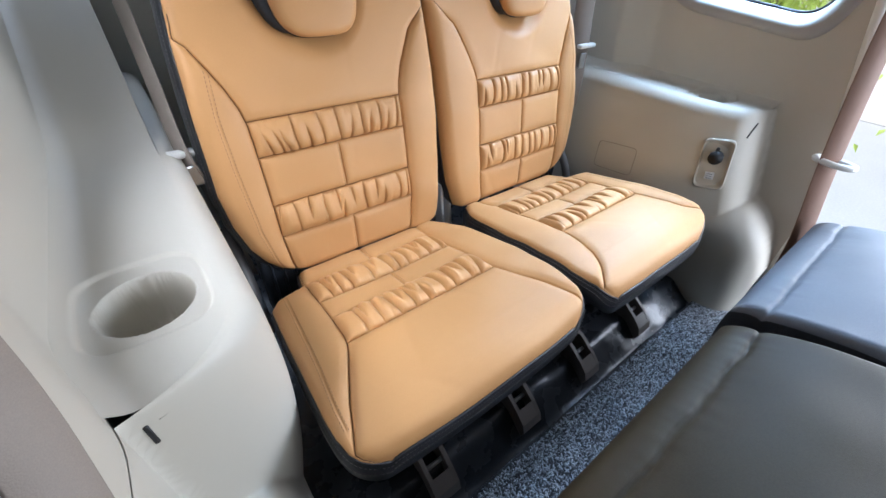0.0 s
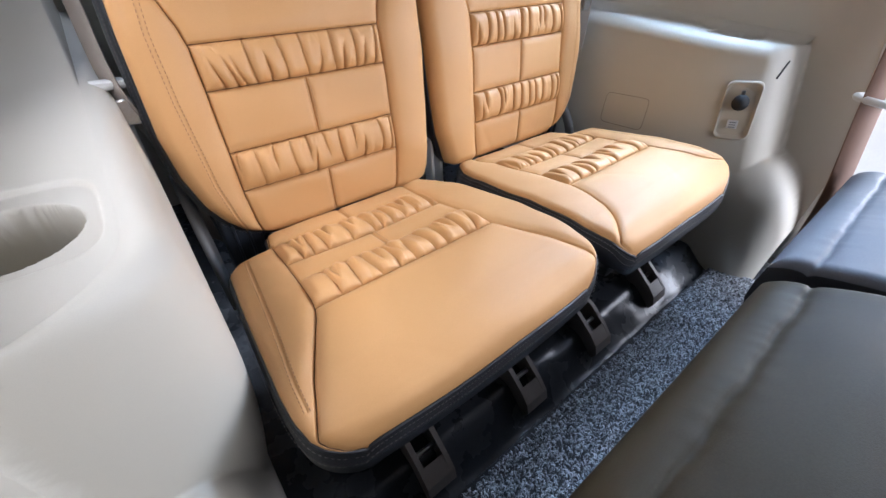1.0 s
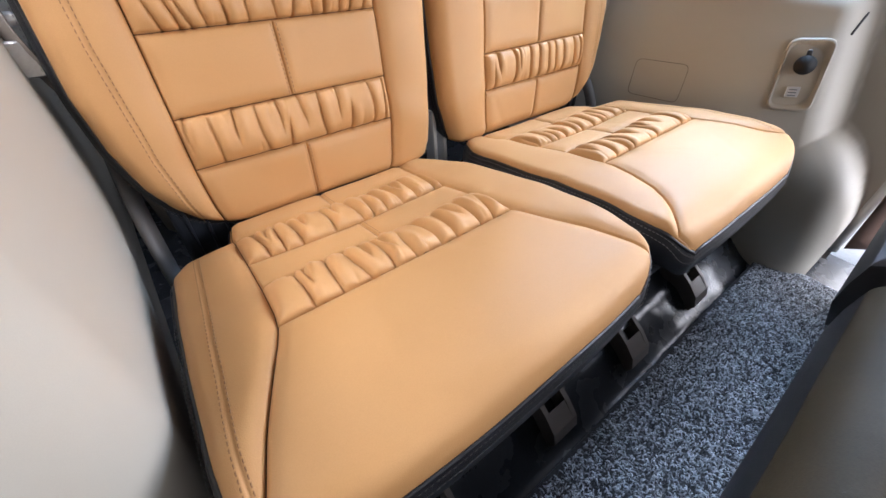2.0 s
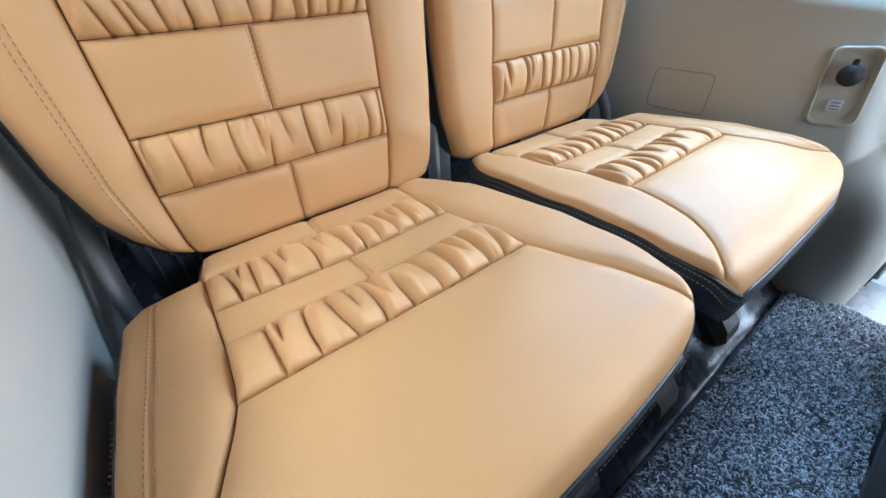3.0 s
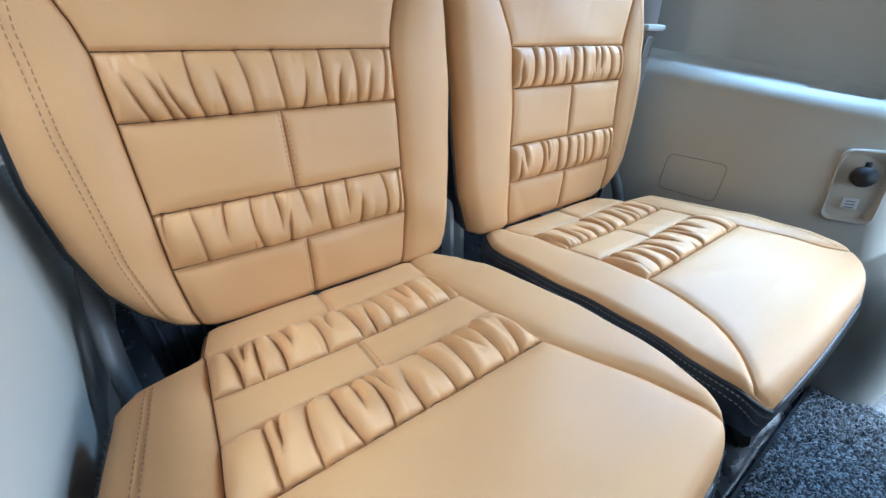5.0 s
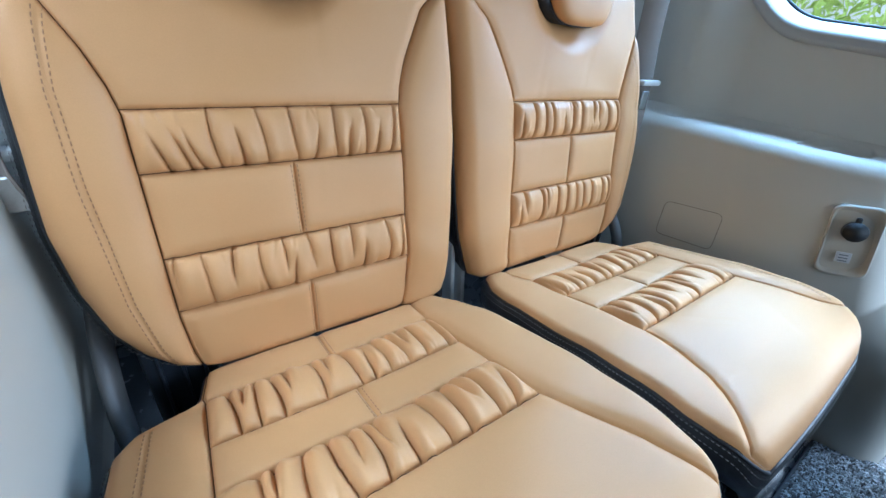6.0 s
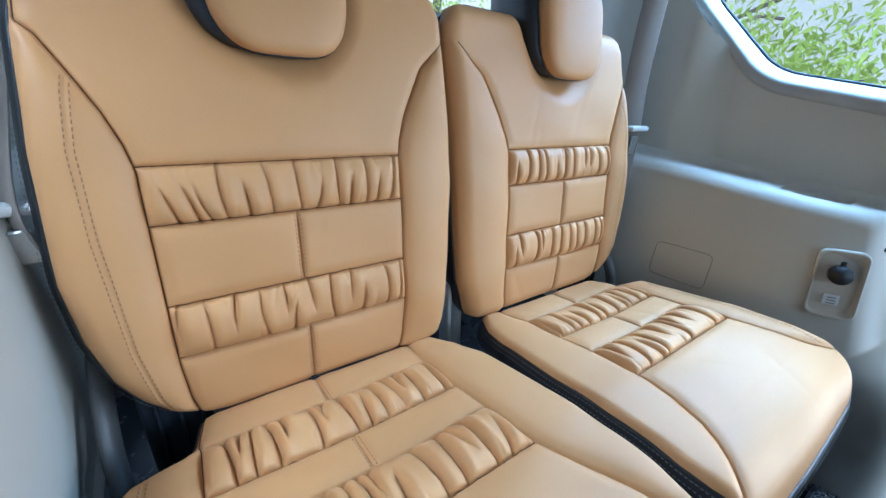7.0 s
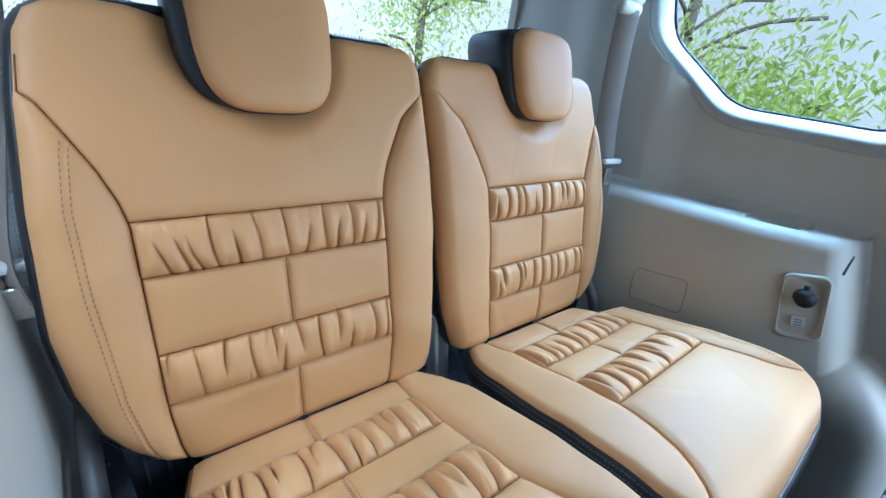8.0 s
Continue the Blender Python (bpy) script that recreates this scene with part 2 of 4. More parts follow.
def upholstery(parent, spec, place, rng, mirror):
    """A cover of leather panels. spec: outline, seams and strips along v; place(x, v, h) gives the world."""
    sgn = -1 if mirror else 1
    v = np.concatenate([np.linspace(a, b, n, endpoint=False) for a, b, n in spec["rows"]] + [[spec["rows"][-1][1]]])
    wo = np.interp(v, *zip(*spec["outer"]))
    wi = np.interp(v, *zip(*spec["inner"]))
    s = np.interp(v, *zip(*spec["seam"]))
    so, si = np.minimum(s, wo * 0.985), np.minimum(s, wi * 0.985)
    nb, nc = 36, 135
    e = np.linspace(0, 1, nb, endpoint=False)
    e = 0.5 * e ** 1.5 + 0.5 * (1 - (1 - e) ** 1.4)
    left = -wo[:, None] + (wo - so)[:, None] * e[None, :]
    mid = -so[:, None] + (si + so)[:, None] * np.linspace(0, 1, nc * 2, endpoint=False)[None, :]
    right = wi[:, None] - (wi - si)[:, None] * (np.append(e, 1.0)[::-1])[None, :]
    x = np.concatenate([left, mid, right], 1)
    V = np.repeat(v[:, None], x.shape[1], 1)
    SO = np.where(x < 0, so[:, None], si[:, None])
    W = np.where(x < 0, wo[:, None], wi[:, None])
    inside = np.abs(x) < SO + 1e-6

    puff, cut = np.ones_like(x), np.zeros_like(x)
    live = V * spec["way"] < spec["seam_end"] * spec["way"]

    ends = 1 - sstep(spec["seam_end"] - 0.035, spec["seam_end"] - 0.005, V) if spec["way"] > 0 else np.ones_like(V)

    def sew(d, on, w=0.0015, depth=0.0052, reach=0.009, k=1.0):
        nonlocal puff, cut
        puff = np.where(on, puff * (1 - k * np.exp(-(d / reach) ** 2)), puff)
        cut = np.where(on, np.maximum(cut, k * depth * np.exp(-(d / w) ** 2)), cut)

    sew(np.abs(np.abs(x) - SO), live, k=ends)
    for b in spec["cross"]:
        sew(np.abs(V - b), inside)
    for a, b in spec["centre"]:
        sew(np.abs(x), (V > a) & (V < b), 0.0013, 0.003, 0.006)
    h = 0.0032 * puff - cut
    for k, (a, b, tucks) in enumerate(spec["gathers"]):
        on = inside & (V >= a) & (V <= b)
        t = (V - a) / (b - a)
        g = gathers(x, np.clip(t, 0, 1), 0.146, rng, tucks, *spec["fold"], sgn)
        h = h + np.where(on, g * (1 - np.exp(-(np.abs(np.abs(x) - SO) / 0.006) ** 2)), 0)
    bol = ~inside & live
    q = (np.abs(x) - SO) / np.maximum(W - SO, 0.02)
    h = h + np.where(bol, spec["bolster"] * np.sin(np.pi * np.clip(q, 0, 1)) ** 0.8 * sstep(0, 0.05, np.abs(W - SO)), 0)
    # the second, double-stitched line on the outer bolster
    st = np.interp(v, *zip(*spec["stitch"]))[:, None]
    in_st = (V > spec["stitch"][0][0]) & (V < spec["stitch"][-1][0])
    h = h - np.where(in_st, 0.0012 * np.exp(-((x + st) / 0.0012) ** 2), 0)
    h = h + 0.0016 * np.sin(x * 31 + 3 * np.sin(V * 17 + parent.location.x * 9)) * np.sin(V * 27 + 1.3)
    # long faint tension folds
    for k in range(5):
        cx, cv, an, ln = rng.uniform(-0.12, 0.12), rng.uniform(v[0] + 0.03, v[-1] - 0.03), rng.uniform(-0.9, 0.9), rng.uniform(0.04, 0.09)
        a1, a2 = (x - cx) * math.cos(an) + (V - cv) * math.sin(an), -(x - cx) * math.sin(an) + (V - cv) * math.cos(an)
        h = h - 0.0005 * np.exp(-(a1 / 0.008) ** 2 - (a2 / ln) ** 2)
    h = h + spec["shape"](x, V)
    edge = np.minimum(np.minimum(W - np.abs(x), V - v[0]), v[-1] - V)
    r = spec["round"]
    k = np.clip(1 - edge / r, 0, 1)
    h = h - spec["drop"] * (1 - np.sqrt(np.clip(1 - k * k, 0, 1)))
    verts = place(sgn * x, V, h)
    nr, ncol = x.shape
    flat = verts.reshape(-1, 3)
    # panels
    fx, fv = (x[:-1, :-1] + x[1:, 1:]) / 2, (V[:-1, :-1] + V[1:, 1:]) / 2
    fin = (np.arange(ncol - 1)[None, :] >= nb) & (np.arange(ncol - 1)[None, :] < nb + 2 * nc)
    flive = fv * spec["way"] < spec["seam_end"] * spec["way"]
    zone = np.zeros(fx.shape, int)
    zone[~fin & (fx < 0) & flive] = 1
    zone[~fin & (fx > 0) & flive] = 2
    marks = [v[0] - 1, *spec["cross"], v[-1] + 1]
    code = 10
    names = {1: "outer_bolster", 2: "inner_bolster"}
    for k in range(len(marks) - 1):
        on = (zone == 0) & (fv > marks[k]) & (fv < marks[k + 1])
        split = any(a < (max(marks[k], v[0]) + min(marks[k + 1], v[-1])) / 2 < b for a, b in spec["centre"])
        zone[on] = code
        names[code] = spec["names"][k]
        if split:
            zone[on & (fx > 0)] = code + 1
            names[code + 1] = spec["names"][k]
        code += 2
    for c in sorted(set(zone.reshape(-1))):
        sub_mesh(names[c], flat, grid_faces(nr, ncol, zone == c), TAN, parent, flip=spec["flip"] != mirror)
    # rim, side wall and underside
    ring = [(0, j) for j in range(ncol)] + [(i, ncol - 1) for i in range(1, nr)] + [(nr - 1, j) for j in range(ncol - 2, -1, -1)] + [(i, 0) for i in range(nr - 2, 0, -1)]
    ring = ring[::2]
    rx = np.array([sgn * x[i, j] for i, j in ring])
    rv = np.array([V[i, j] for i, j in ring])
    rh = np.array([h[i, j] for i, j in ring])
    cv = (v[0] + v[-1]) / 2
    for _ in range(6):
        rx, rv, rh = ((np.roll(q, 1) + 2 * q + np.roll(q, -1)) / 4 for q in (rx, rv, rh))
    arc = np.concatenate([[0], np.cumsum(np.hypot(np.diff(np.append(rx, rx[0])), np.diff(np.append(rv, rv[0]))))])
    even = np.linspace(0, arc[-1], 321)[:-1]
    rx, rv, rh = (np.interp(even, arc, np.append(q, q[0])) for q in (rx, rv, rh))
    ring = list(even)
    loops = []
    for depth, inset in spec["wall"]:
        f = 1 - inset / 0.22
        loops.append([Vector(p) for p in place(rx * f, cv + (rv - cv) * (1 - inset / 0.25), (rh if depth == 0 else -spec["drop"]) - depth)])
    vs, fs = loft(loops, True, False)
    last = (len(loops) - 1) * len(ring)
    vs.append(sum(loops[-1], Vector()) / len(ring))
    fs += [(last + i, last + (i + 1) % len(ring), len(vs) - 1) for i in range(len(ring))]
    me = mesh_part("side_cover", vs, fs, BLACK, parent, "black leather side cover")
    rim = [Vector(p) for p in place(rx * 1.002, cv + (rv - cv) * 1.002, rh - 0.003)]
    vs, fs = tube(rim, 0.0028, True, 6)
    mesh_part("piping", vs, fs, BLACK, parent, "black piping along the edge")
    # stitches
    vs, fs = [], []

    def dash(a, b, lift):
        d = (b - a)
        sd = d.cross(lift).normalized() * 0.0005
        up = lift.normalized() * 0.0005
        k = len(vs)
        vs.extend([a - sd, a + sd, b + sd, b - sd, (a + b) / 2 + up - sd, (a + b) / 2 + up + sd])
        fs.extend([(k, k + 1, k + 5, k + 4), (k + 4, k + 5, k + 2, k + 3), (k, k + 4, k + 3), (k + 1, k + 2, k + 5)])

    def at_surface(px, pv):
        i = int(np.clip(np.searchsorted(v, pv) - 1, 0, nr - 2))
        f = (pv - v[i]) / (v[i + 1] - v[i])
        row = x[i] * (1 - f) + x[i + 1] * f
        hh = np.interp(px, row, h[i] * (1 - f) + h[i + 1] * f)
        return Vector(place(np.array([sgn * px]), np.array([pv]), np.array([hh + 0.0003]))[0]), Vector(place(np.array([sgn * px]), np.array([pv]), np.array([hh + 0.01]))[0])

    for off in (-0.003, 0.003):
        pv = spec["stitch"][0][0]
        while pv < spec["stitch"][-1][0] - 0.006:
            a, up = at_surface(-np.interp(pv, *zip(*spec["stitch"])) + off, pv)
            b, _ = at_surface(-np.interp(pv + 0.0038, *zip(*spec["stitch"])) + off, pv + 0.0038)
            dash(a, b, up - a)
            pv += 0.006
    for a0, b0 in spec["centre"]:
        for off in (-0.0036, 0.0036):
            pv = a0 + 0.004
            while pv < b0 - 0.006:
                a, up = at_surface(off, pv)
                b, _ = at_surface(off, pv + 0.0034)
                dash(a, b, up - a)
                pv += 0.0055
    cords = []
    for sd in (-1, 1):
        lim = so if sd < 0 else si
        rows_on = [i for i in range(2, nr - 2) if v[i] * spec["way"] < spec["seam_end"] * spec["way"]]
        cords.append([(sd * lim[i], v[i]) for i in rows_on])
    for b in spec["cross"]:
        i = int(np.argmin(np.abs(v - b)))
        cords.append([(q, v[i]) for q in np.linspace(-so[i], si[i], 90)])
    # dark cords in the seams: thread plus the gap's shadow, put into colour
    for line in cords:
        pts = []
        for px, pv in line:
            a, up = at_surface(px, min(max(pv, v[0] + 1e-4), v[-1] - 1e-4))
            pts.append(a + (up - a).normalized() * 0.0004)
        v2, f2 = tube(pts, 0.0007, False, 5)
        mesh_part("seam_cord", v2, f2, SEAM, parent, "dark brown seam thread with the gap's shade in its colour")
    mesh_part("seam_stitching", vs, fs, THREAD, parent, "tan thread stitching")["kind"] = "stuff"
    vs, fs = [], []
    for depth, inset in spec["edge"]:
        line = [Vector(p) for p in place(rx * (1 - inset / 0.22), cv + (rv - cv) * (1 - inset / 0.25), rh - depth)]
        for a, b in zip(line, line[1:]):
            n = max(1, int((b - a).length / 0.006))
            for k in range(n):
                p, q = a.lerp(b, k / n), a.lerp(b, (k + 0.6) / n)
                if (q - p).length > 0.0005:
                    dash(p, q, p - Vector(place(np.array([0.0]), np.array([cv]), np.array([-0.03]))[0]))
    mesh_part("edge_stitching", vs, fs, GREY_THREAD, parent, "grey thread stitching on the black edge")["kind"] = "stuff"


def eased(v, reach, at, of):
    """A line through given places, its corners smoothed over the reach."""
    return sum(np.interp(v + k * reach, at, of) for k in np.linspace(-1, 1, 13)) / 13


def back_line(z):
    return eased(z, 0.03, [0.24, 0.28, 0.357, 0.419, 0.507, 0.565, 0.68, 0.757, 0.80], [0.438, 0.443, 0.450, 0.463, 0.479, 0.495, 0.532, 0.560, 0.578])


def cushion_line(y):
    return eased(y, np.clip(0.9 * (np.asarray(y) - 0.01), 0.004, 0.06), [-0.02, 0.0, 0.004, 0.010, 0.019, 0.033, 0.055, 0.18, 0.264, 0.335, 0.43, 0.47], [0.298, 0.310, 0.318, 0.326, 0.333, 0.339, 0.343, 0.334, 0.315, 0.299, 0.273, 0.26])


# tucks of the seat beside the cup holder
TUCKS = dict(
    back_low=[(0.03, 0, 1), (0.12, -0.003, 0), (0.22, 0.004, 1), (0.325, -0.004, 0), (0.40, 0.006, 1), (0.45, 0.008, 2), (0.52, -0.004, 1), (0.62, -0.003, 0), (0.70, 0.006, 1), (0.76, 0, 2), (0.885, -0.003, 0), (0.965, 0.004, 0)],
    back_high=[(0.06, -0.02, 2), (0.12, -0.022, 2), (0.17, -0.016, 2), (0.245, -0.004, 0), (0.31, -0.012, 2), (0.40, -0.006, 0), (0.52, -0.003, 0), (0.60, 0.006, 2), (0.69, 0, 0), (0.76, 0.010, 2), (0.817, 0, 0), (0.88, 0.008, 2), (0.95, 0.008, 0)],
    front=[(0.11, 0, 0), (0.14, 0.006, 1), (0.225, 0.008, 0), (0.32, -0.004, 0), (0.36, 0.01, 1), (0.42, 0, 0), (0.475, -0.006, 1), (0.53, 0.004, 2), (0.635, -0.004, 0), (0.73, 0.006, 0), (0.79, -0.012, 1), (0.852, 0, 0), (0.93, 0.006, 2)],
    rear=[(0.09, -0.006, 0), (0.13, 0.004, 1), (0.17, 0.005, 0), (0.235, -0.004, 0), (0.275, 0.004, 1), (0.39, 0, 0), (0.45, 0.004, 1), (0.53, -0.004, 0), (0.60, 0.006, 2), (0.66, 0, 0), (0.74, -0.005, 0), (0.79, 0.006, 1), (0.835, 0, 0), (0.956, 0.004, 0)])


def seat(cx, mirror, label, seed):
    rng = np.random.default_rng(seed)
    tucks = dict(back_low=tuck_row(rng, 11), back_high=tuck_row(rng, 11), front=tuck_row(rng, 10), rear=tuck_row(rng, 11)) if mirror else TUCKS
    ob = thing("folding_car_seat", label, "car seat", "third row seats", at=(cx, 0.2, 0.06))

    def place_back(x, z, h):
        return np.stack([x, back_line(z) - h * 0.97 - 0.2, z + h * 0.22 - 0.06], -1)

    def place_cushion(x, y, h):
        front = np.clip((0.16 - y) / 0.18, 0, 1)
        return np.stack([x, y + front * ((0.008 if mirror else 0.013) * (np.abs(x) / 0.23) ** 2.5) - 0.2, cushion_line(y) + h - 0.06], -1)

    def back_shape(x, z):
        d = np.sqrt((x / 0.105) ** 2 + (np.clip(0.765 - z, 0, 1) / 0.115) ** 2)
        return -0.040 * (1 - sstep(0.45, 1.15, d))

    def cushion_shape(x, y):
        return 0.004 * np.exp(-((y - 0.09) / 0.09) ** 2 - (x / 0.15) ** 2) - 0.006 * np.exp(-((y - 0.3) / 0.1) ** 2 - (x / 0.12) ** 2)

    back = thing("backrest", "", "", at=(0, 0, 0))
    back.parent = ob
    upholstery(back, dict(
        rows=[(0.268, 0.30, 14), (0.30, 0.357, 18), (0.357, 0.419, 42), (0.419, 0.507, 40), (0.507, 0.565, 42), (0.565, 0.72, 60), (0.72, 0.772, 18)],
        outer=[(0.268, 0.115), (0.278, 0.142), (0.292, 0.165), (0.317, 0.187), (0.35, 0.205), (0.40, 0.219), (0.46, 0.225), (0.58, 0.219), (0.68, 0.209), (0.735, 0.200), (0.755, 0.190), (0.766, 0.172), (0.772, 0.15)],
        inner=[(0.268, 0.18), (0.272, 0.205), (0.28, 0.220), (0.30, 0.228), (0.35, 0.243), (0.42, 0.250), (0.54, 0.255), (0.70, 0.259), (0.74, 0.256), (0.76, 0.246), (0.768, 0.230), (0.772, 0.20)] if mirror else [(0.268, 0.175), (0.272, 0.198), (0.28, 0.214), (0.30, 0.221), (0.40, 0.229), (0.54, 0.236), (0.70, 0.238), (0.74, 0.236), (0.76, 0.228), (0.768, 0.215), (0.772, 0.19)],
        seam=[(0.268, 0.135), (0.30, 0.142), (0.35, 0.146), (0.56, 0.146), (0.585, 0.151), (0.615, 0.162), (0.65, 0.180), (0.675, 0.194), (0.70, 0.222), (0.715, 0.24), (0.78, 0.24)],
        seam_end=0.715, way=1, cross=[0.357, 0.419, 0.507, 0.565], centre=[(0.268, 0.357), (0.419, 0.507)],
        gathers=[(0.357, 0.419, tucks["back_low"]), (0.507, 0.565, tucks["back_high"])], fold=(0.006, 0.0085, 0.0036, 14), bolster=0.006,
        stitch=[(0.285, 0.158), (0.32, 0.170), (0.38, 0.181), (0.50, 0.188), (0.58, 0.188), (0.63, 0.182), (0.648, 0.179)],
        edge=[(0.004, -0.0018), (0.009, -0.0026)] if mirror else [(0.0055, -0.0068), (0.011, -0.0098)], shape=back_shape, round=0.026 if mirror else 0.018, drop=0.024 if mirror else 0.014, wall=[(0, 0), (0.012, -0.002), (0.04, 0.004), (0.06, 0.012), (0.075, 0.03)] if mirror else [(0, 0), (0.004, -0.005), (0.012, -0.009), (0.03, -0.010), (0.055, -0.004), (0.075, 0.010), (0.085, 0.03)],
        names=["lower_panel", "gathered_strip", "middle_panel", "gathered_strip", "upper_panel"], flip=False), place_back, rng, mirror)
    cush = thing("cushion", "", "", at=(0, 0, 0))
    cush.parent = ob
    upholstery(cush, dict(
        rows=[(0.0, 0.04, 28), (0.04, 0.181, 64), (0.181, 0.251, 54), (0.251, 0.309, 28), (0.309, 0.381, 54), (0.381, 0.425, 22), (0.425, 0.445, 6)],
        outer=([(0.0, 0.13), (0.006, 0.152), (0.014, 0.172), (0.025, 0.190), (0.042, 0.205), (0.065, 0.213), (0.10, 0.215), (0.16, 0.212), (0.25, 0.207), (0.34, 0.202)] if mirror else [(0.0, 0.185), (0.004, 0.205), (0.011, 0.217), (0.022, 0.226), (0.045, 0.231), (0.08, 0.232), (0.16, 0.229), (0.25, 0.225), (0.34, 0.219)]) + [(0.360, 0.206), (0.368, 0.186), (0.375, 0.165), (0.385, 0.151), (0.395, 0.147), (0.445, 0.138)],
        inner=[(0.0, 0.19), (0.004, 0.207), (0.011, 0.218), (0.022, 0.228), (0.042, 0.235), (0.08, 0.239), (0.16, 0.238), (0.25, 0.236), (0.35, 0.228), (0.40, 0.215), (0.445, 0.19)],
        seam=[(0.0, 0.228), (0.02, 0.218), (0.035, 0.205), (0.05, 0.190), (0.07, 0.174), (0.09, 0.163), (0.13, 0.151), (0.178, 0.145), (0.25, 0.144), (0.385, 0.143), (0.40, 0.146), (0.445, 0.150)] if mirror else [(0.0, 0.222), (0.02, 0.219), (0.045, 0.209), (0.08, 0.197), (0.12, 0.179), (0.160, 0.161), (0.178, 0.154), (0.20, 0.150), (0.25, 0.147), (0.385, 0.143), (0.40, 0.146), (0.445, 0.150)],
        seam_end=-0.03, way=-1, cross=[0.181, 0.251, 0.309, 0.381], centre=[(0.251, 0.309), (0.381, 0.445)],
        gathers=[(0.181, 0.251, tucks["front"]), (0.309, 0.381, tucks["rear"])], fold=(0.0075, 0.0105, 0.0045, 20) if mirror else (0.0100, 0.0150, 0.0055, 20), bolster=0.003,
        stitch=[(0.06, 0.186), (0.10, 0.190), (0.16, 0.187), (0.25, 0.184), (0.345, 0.180)] if mirror else [(0.045, 0.217), (0.08, 0.2155), (0.16, 0.207), (0.25, 0.199), (0.358, 0.190)],
        edge=[(0.0045, -0.0042), (0.010, -0.0075)], shape=cushion_shape, round=0.011, drop=0.008, wall=[(0, 0), (0.010, -0.006), (0.035, -0.005), (0.055, 0.008), (0.085, 0.03)],
        names=["front_panel", "gathered_strip", "middle_panel", "gathered_strip", "rear_panel"], flip=False), place_cushion, rng, mirror)
    # head restraint: a tan face on a black body
    hr = thing("headrest", "", "", at=(0, 0, 0))
    hr.parent = ob

    def hr_loop(k, d, grow):
        pts = []
        hw, z0, z1 = (0.076 if d < 0.0242 else 0.086) * grow, (0.680 if mirror else 0.675) + (1 - grow) * 0.07, 0.835 - (1 - grow) * 0.05
        for i in range(48):
            a = 2 * math.pi * i / 48
            c, s_ = math.cos(a), math.sin(a)
            px = hw * math.copysign(abs(c) ** 0.55, c)
            pz = (z0 + z1) / 2 + (z1 - z0) / 2 * math.copysign(abs(s_) ** (0.62 if s_ < 0 else 0.5), s_)
            px *= 1.0 + 0.06 * (pz - 0.76) / 0.08
            pts.append(Vector((px + (0.006 if mirror else 0.012) * (1 if d < 0.0242 else 0.4), 0.505 + (pz - 0.68) * 0.28 + d - 0.2, pz - 0.06)))
        return pts
    front = [hr_loop(0, d, g) for d, g in ((0.024, 1.0), (0.014, 0.995), (0.006, 0.97), (0.001, 0.92), (-0.003, 0.8), (-0.005, 0.5), (-0.005, 0.1))]
    vs, fs = loft(front)
    mesh_part("face", vs, fs, TAN, hr, "tan leather face")
    rear = [hr_loop(0, d, g) for d, g in ((0.0245, 0.90), (0.030, 0.97), (0.05, 1.0), (0.10, 0.985), (0.135, 0.93), (0.148, 0.8), (0.152, 0.1))]
    vs, fs = loft(rear)
    mesh_part("body", vs, fs, BLACK, hr, "black leather headrest body")
    vs, fs = tube(hr_loop(0, 0.0241, 1.004), 0.0022, True, 6)
    mesh_part("piping", vs, fs, BLACK, hr)
    for px in (-0.05, 0.05):
        vs, fs = tube([(px, 0.60 - 0.2, 0.70), (px, 0.585 - 0.2, 0.66)], 0.006, False, 10)
        mesh_part("post", vs, fs, CHROME, hr, "metal headrest post")
    # hinge cover at the outer lower corner, frame under the cushion
    o = 1 if mirror else -1
    part("hinge_cover", box_bm((0.075, 0.05, 0.17), (o * 0.160, 0.492 - 0.2, 0.235 - 0.06), 0.010, 3), NAVY, ob, "dark navy plastic hinge cover")
    for k in range(3):
        part("rib", box_bm((0.004, 0.012, 0.15), (o * (0.136 + 0.022 * k), 0.466 - 0.2, 0.235 - 0.06), 0.0015, 2), NAVY, ob)
    bar = smooth_line([(o * 0.222, 0.36, 0.30), (o * 0.224, 0.30, 0.265), (o * 0.224, 0.245, 0.20), (o * 0.222, 0.22, 0.10)], 14)
    vs, fs = ribbon(bar, (0.55 * o, -0.75, 0.3), 0.024, 0.008)
    mesh_part("lever", vs, fs, LEVER, ob, "grey steel folding lever")
    part("frame", box_bm((0.38, 0.36, 0.03), (0, 0.215 - 0.2, 0.235 - 0.06), 0.01, 2), RUBBER, ob, "black steel seat frame")
    for px in (-0.15, 0.15):
        for py in (0.09, 0.40):
            part("leg", box_bm((0.03, 0.04, 0.165), (px, py - 0.2, 0.145 - 0.06), 0.006, 2), RUBBER, ob)
    return ob


seat(0.222, False, "tan leather folding seat with gathered strips beside the cup holder", 11)
seat(0.724, True, "tan and black leather folding seat beside the power socket panel", 23)

# ---- shell of the car ----
CX = 0.473


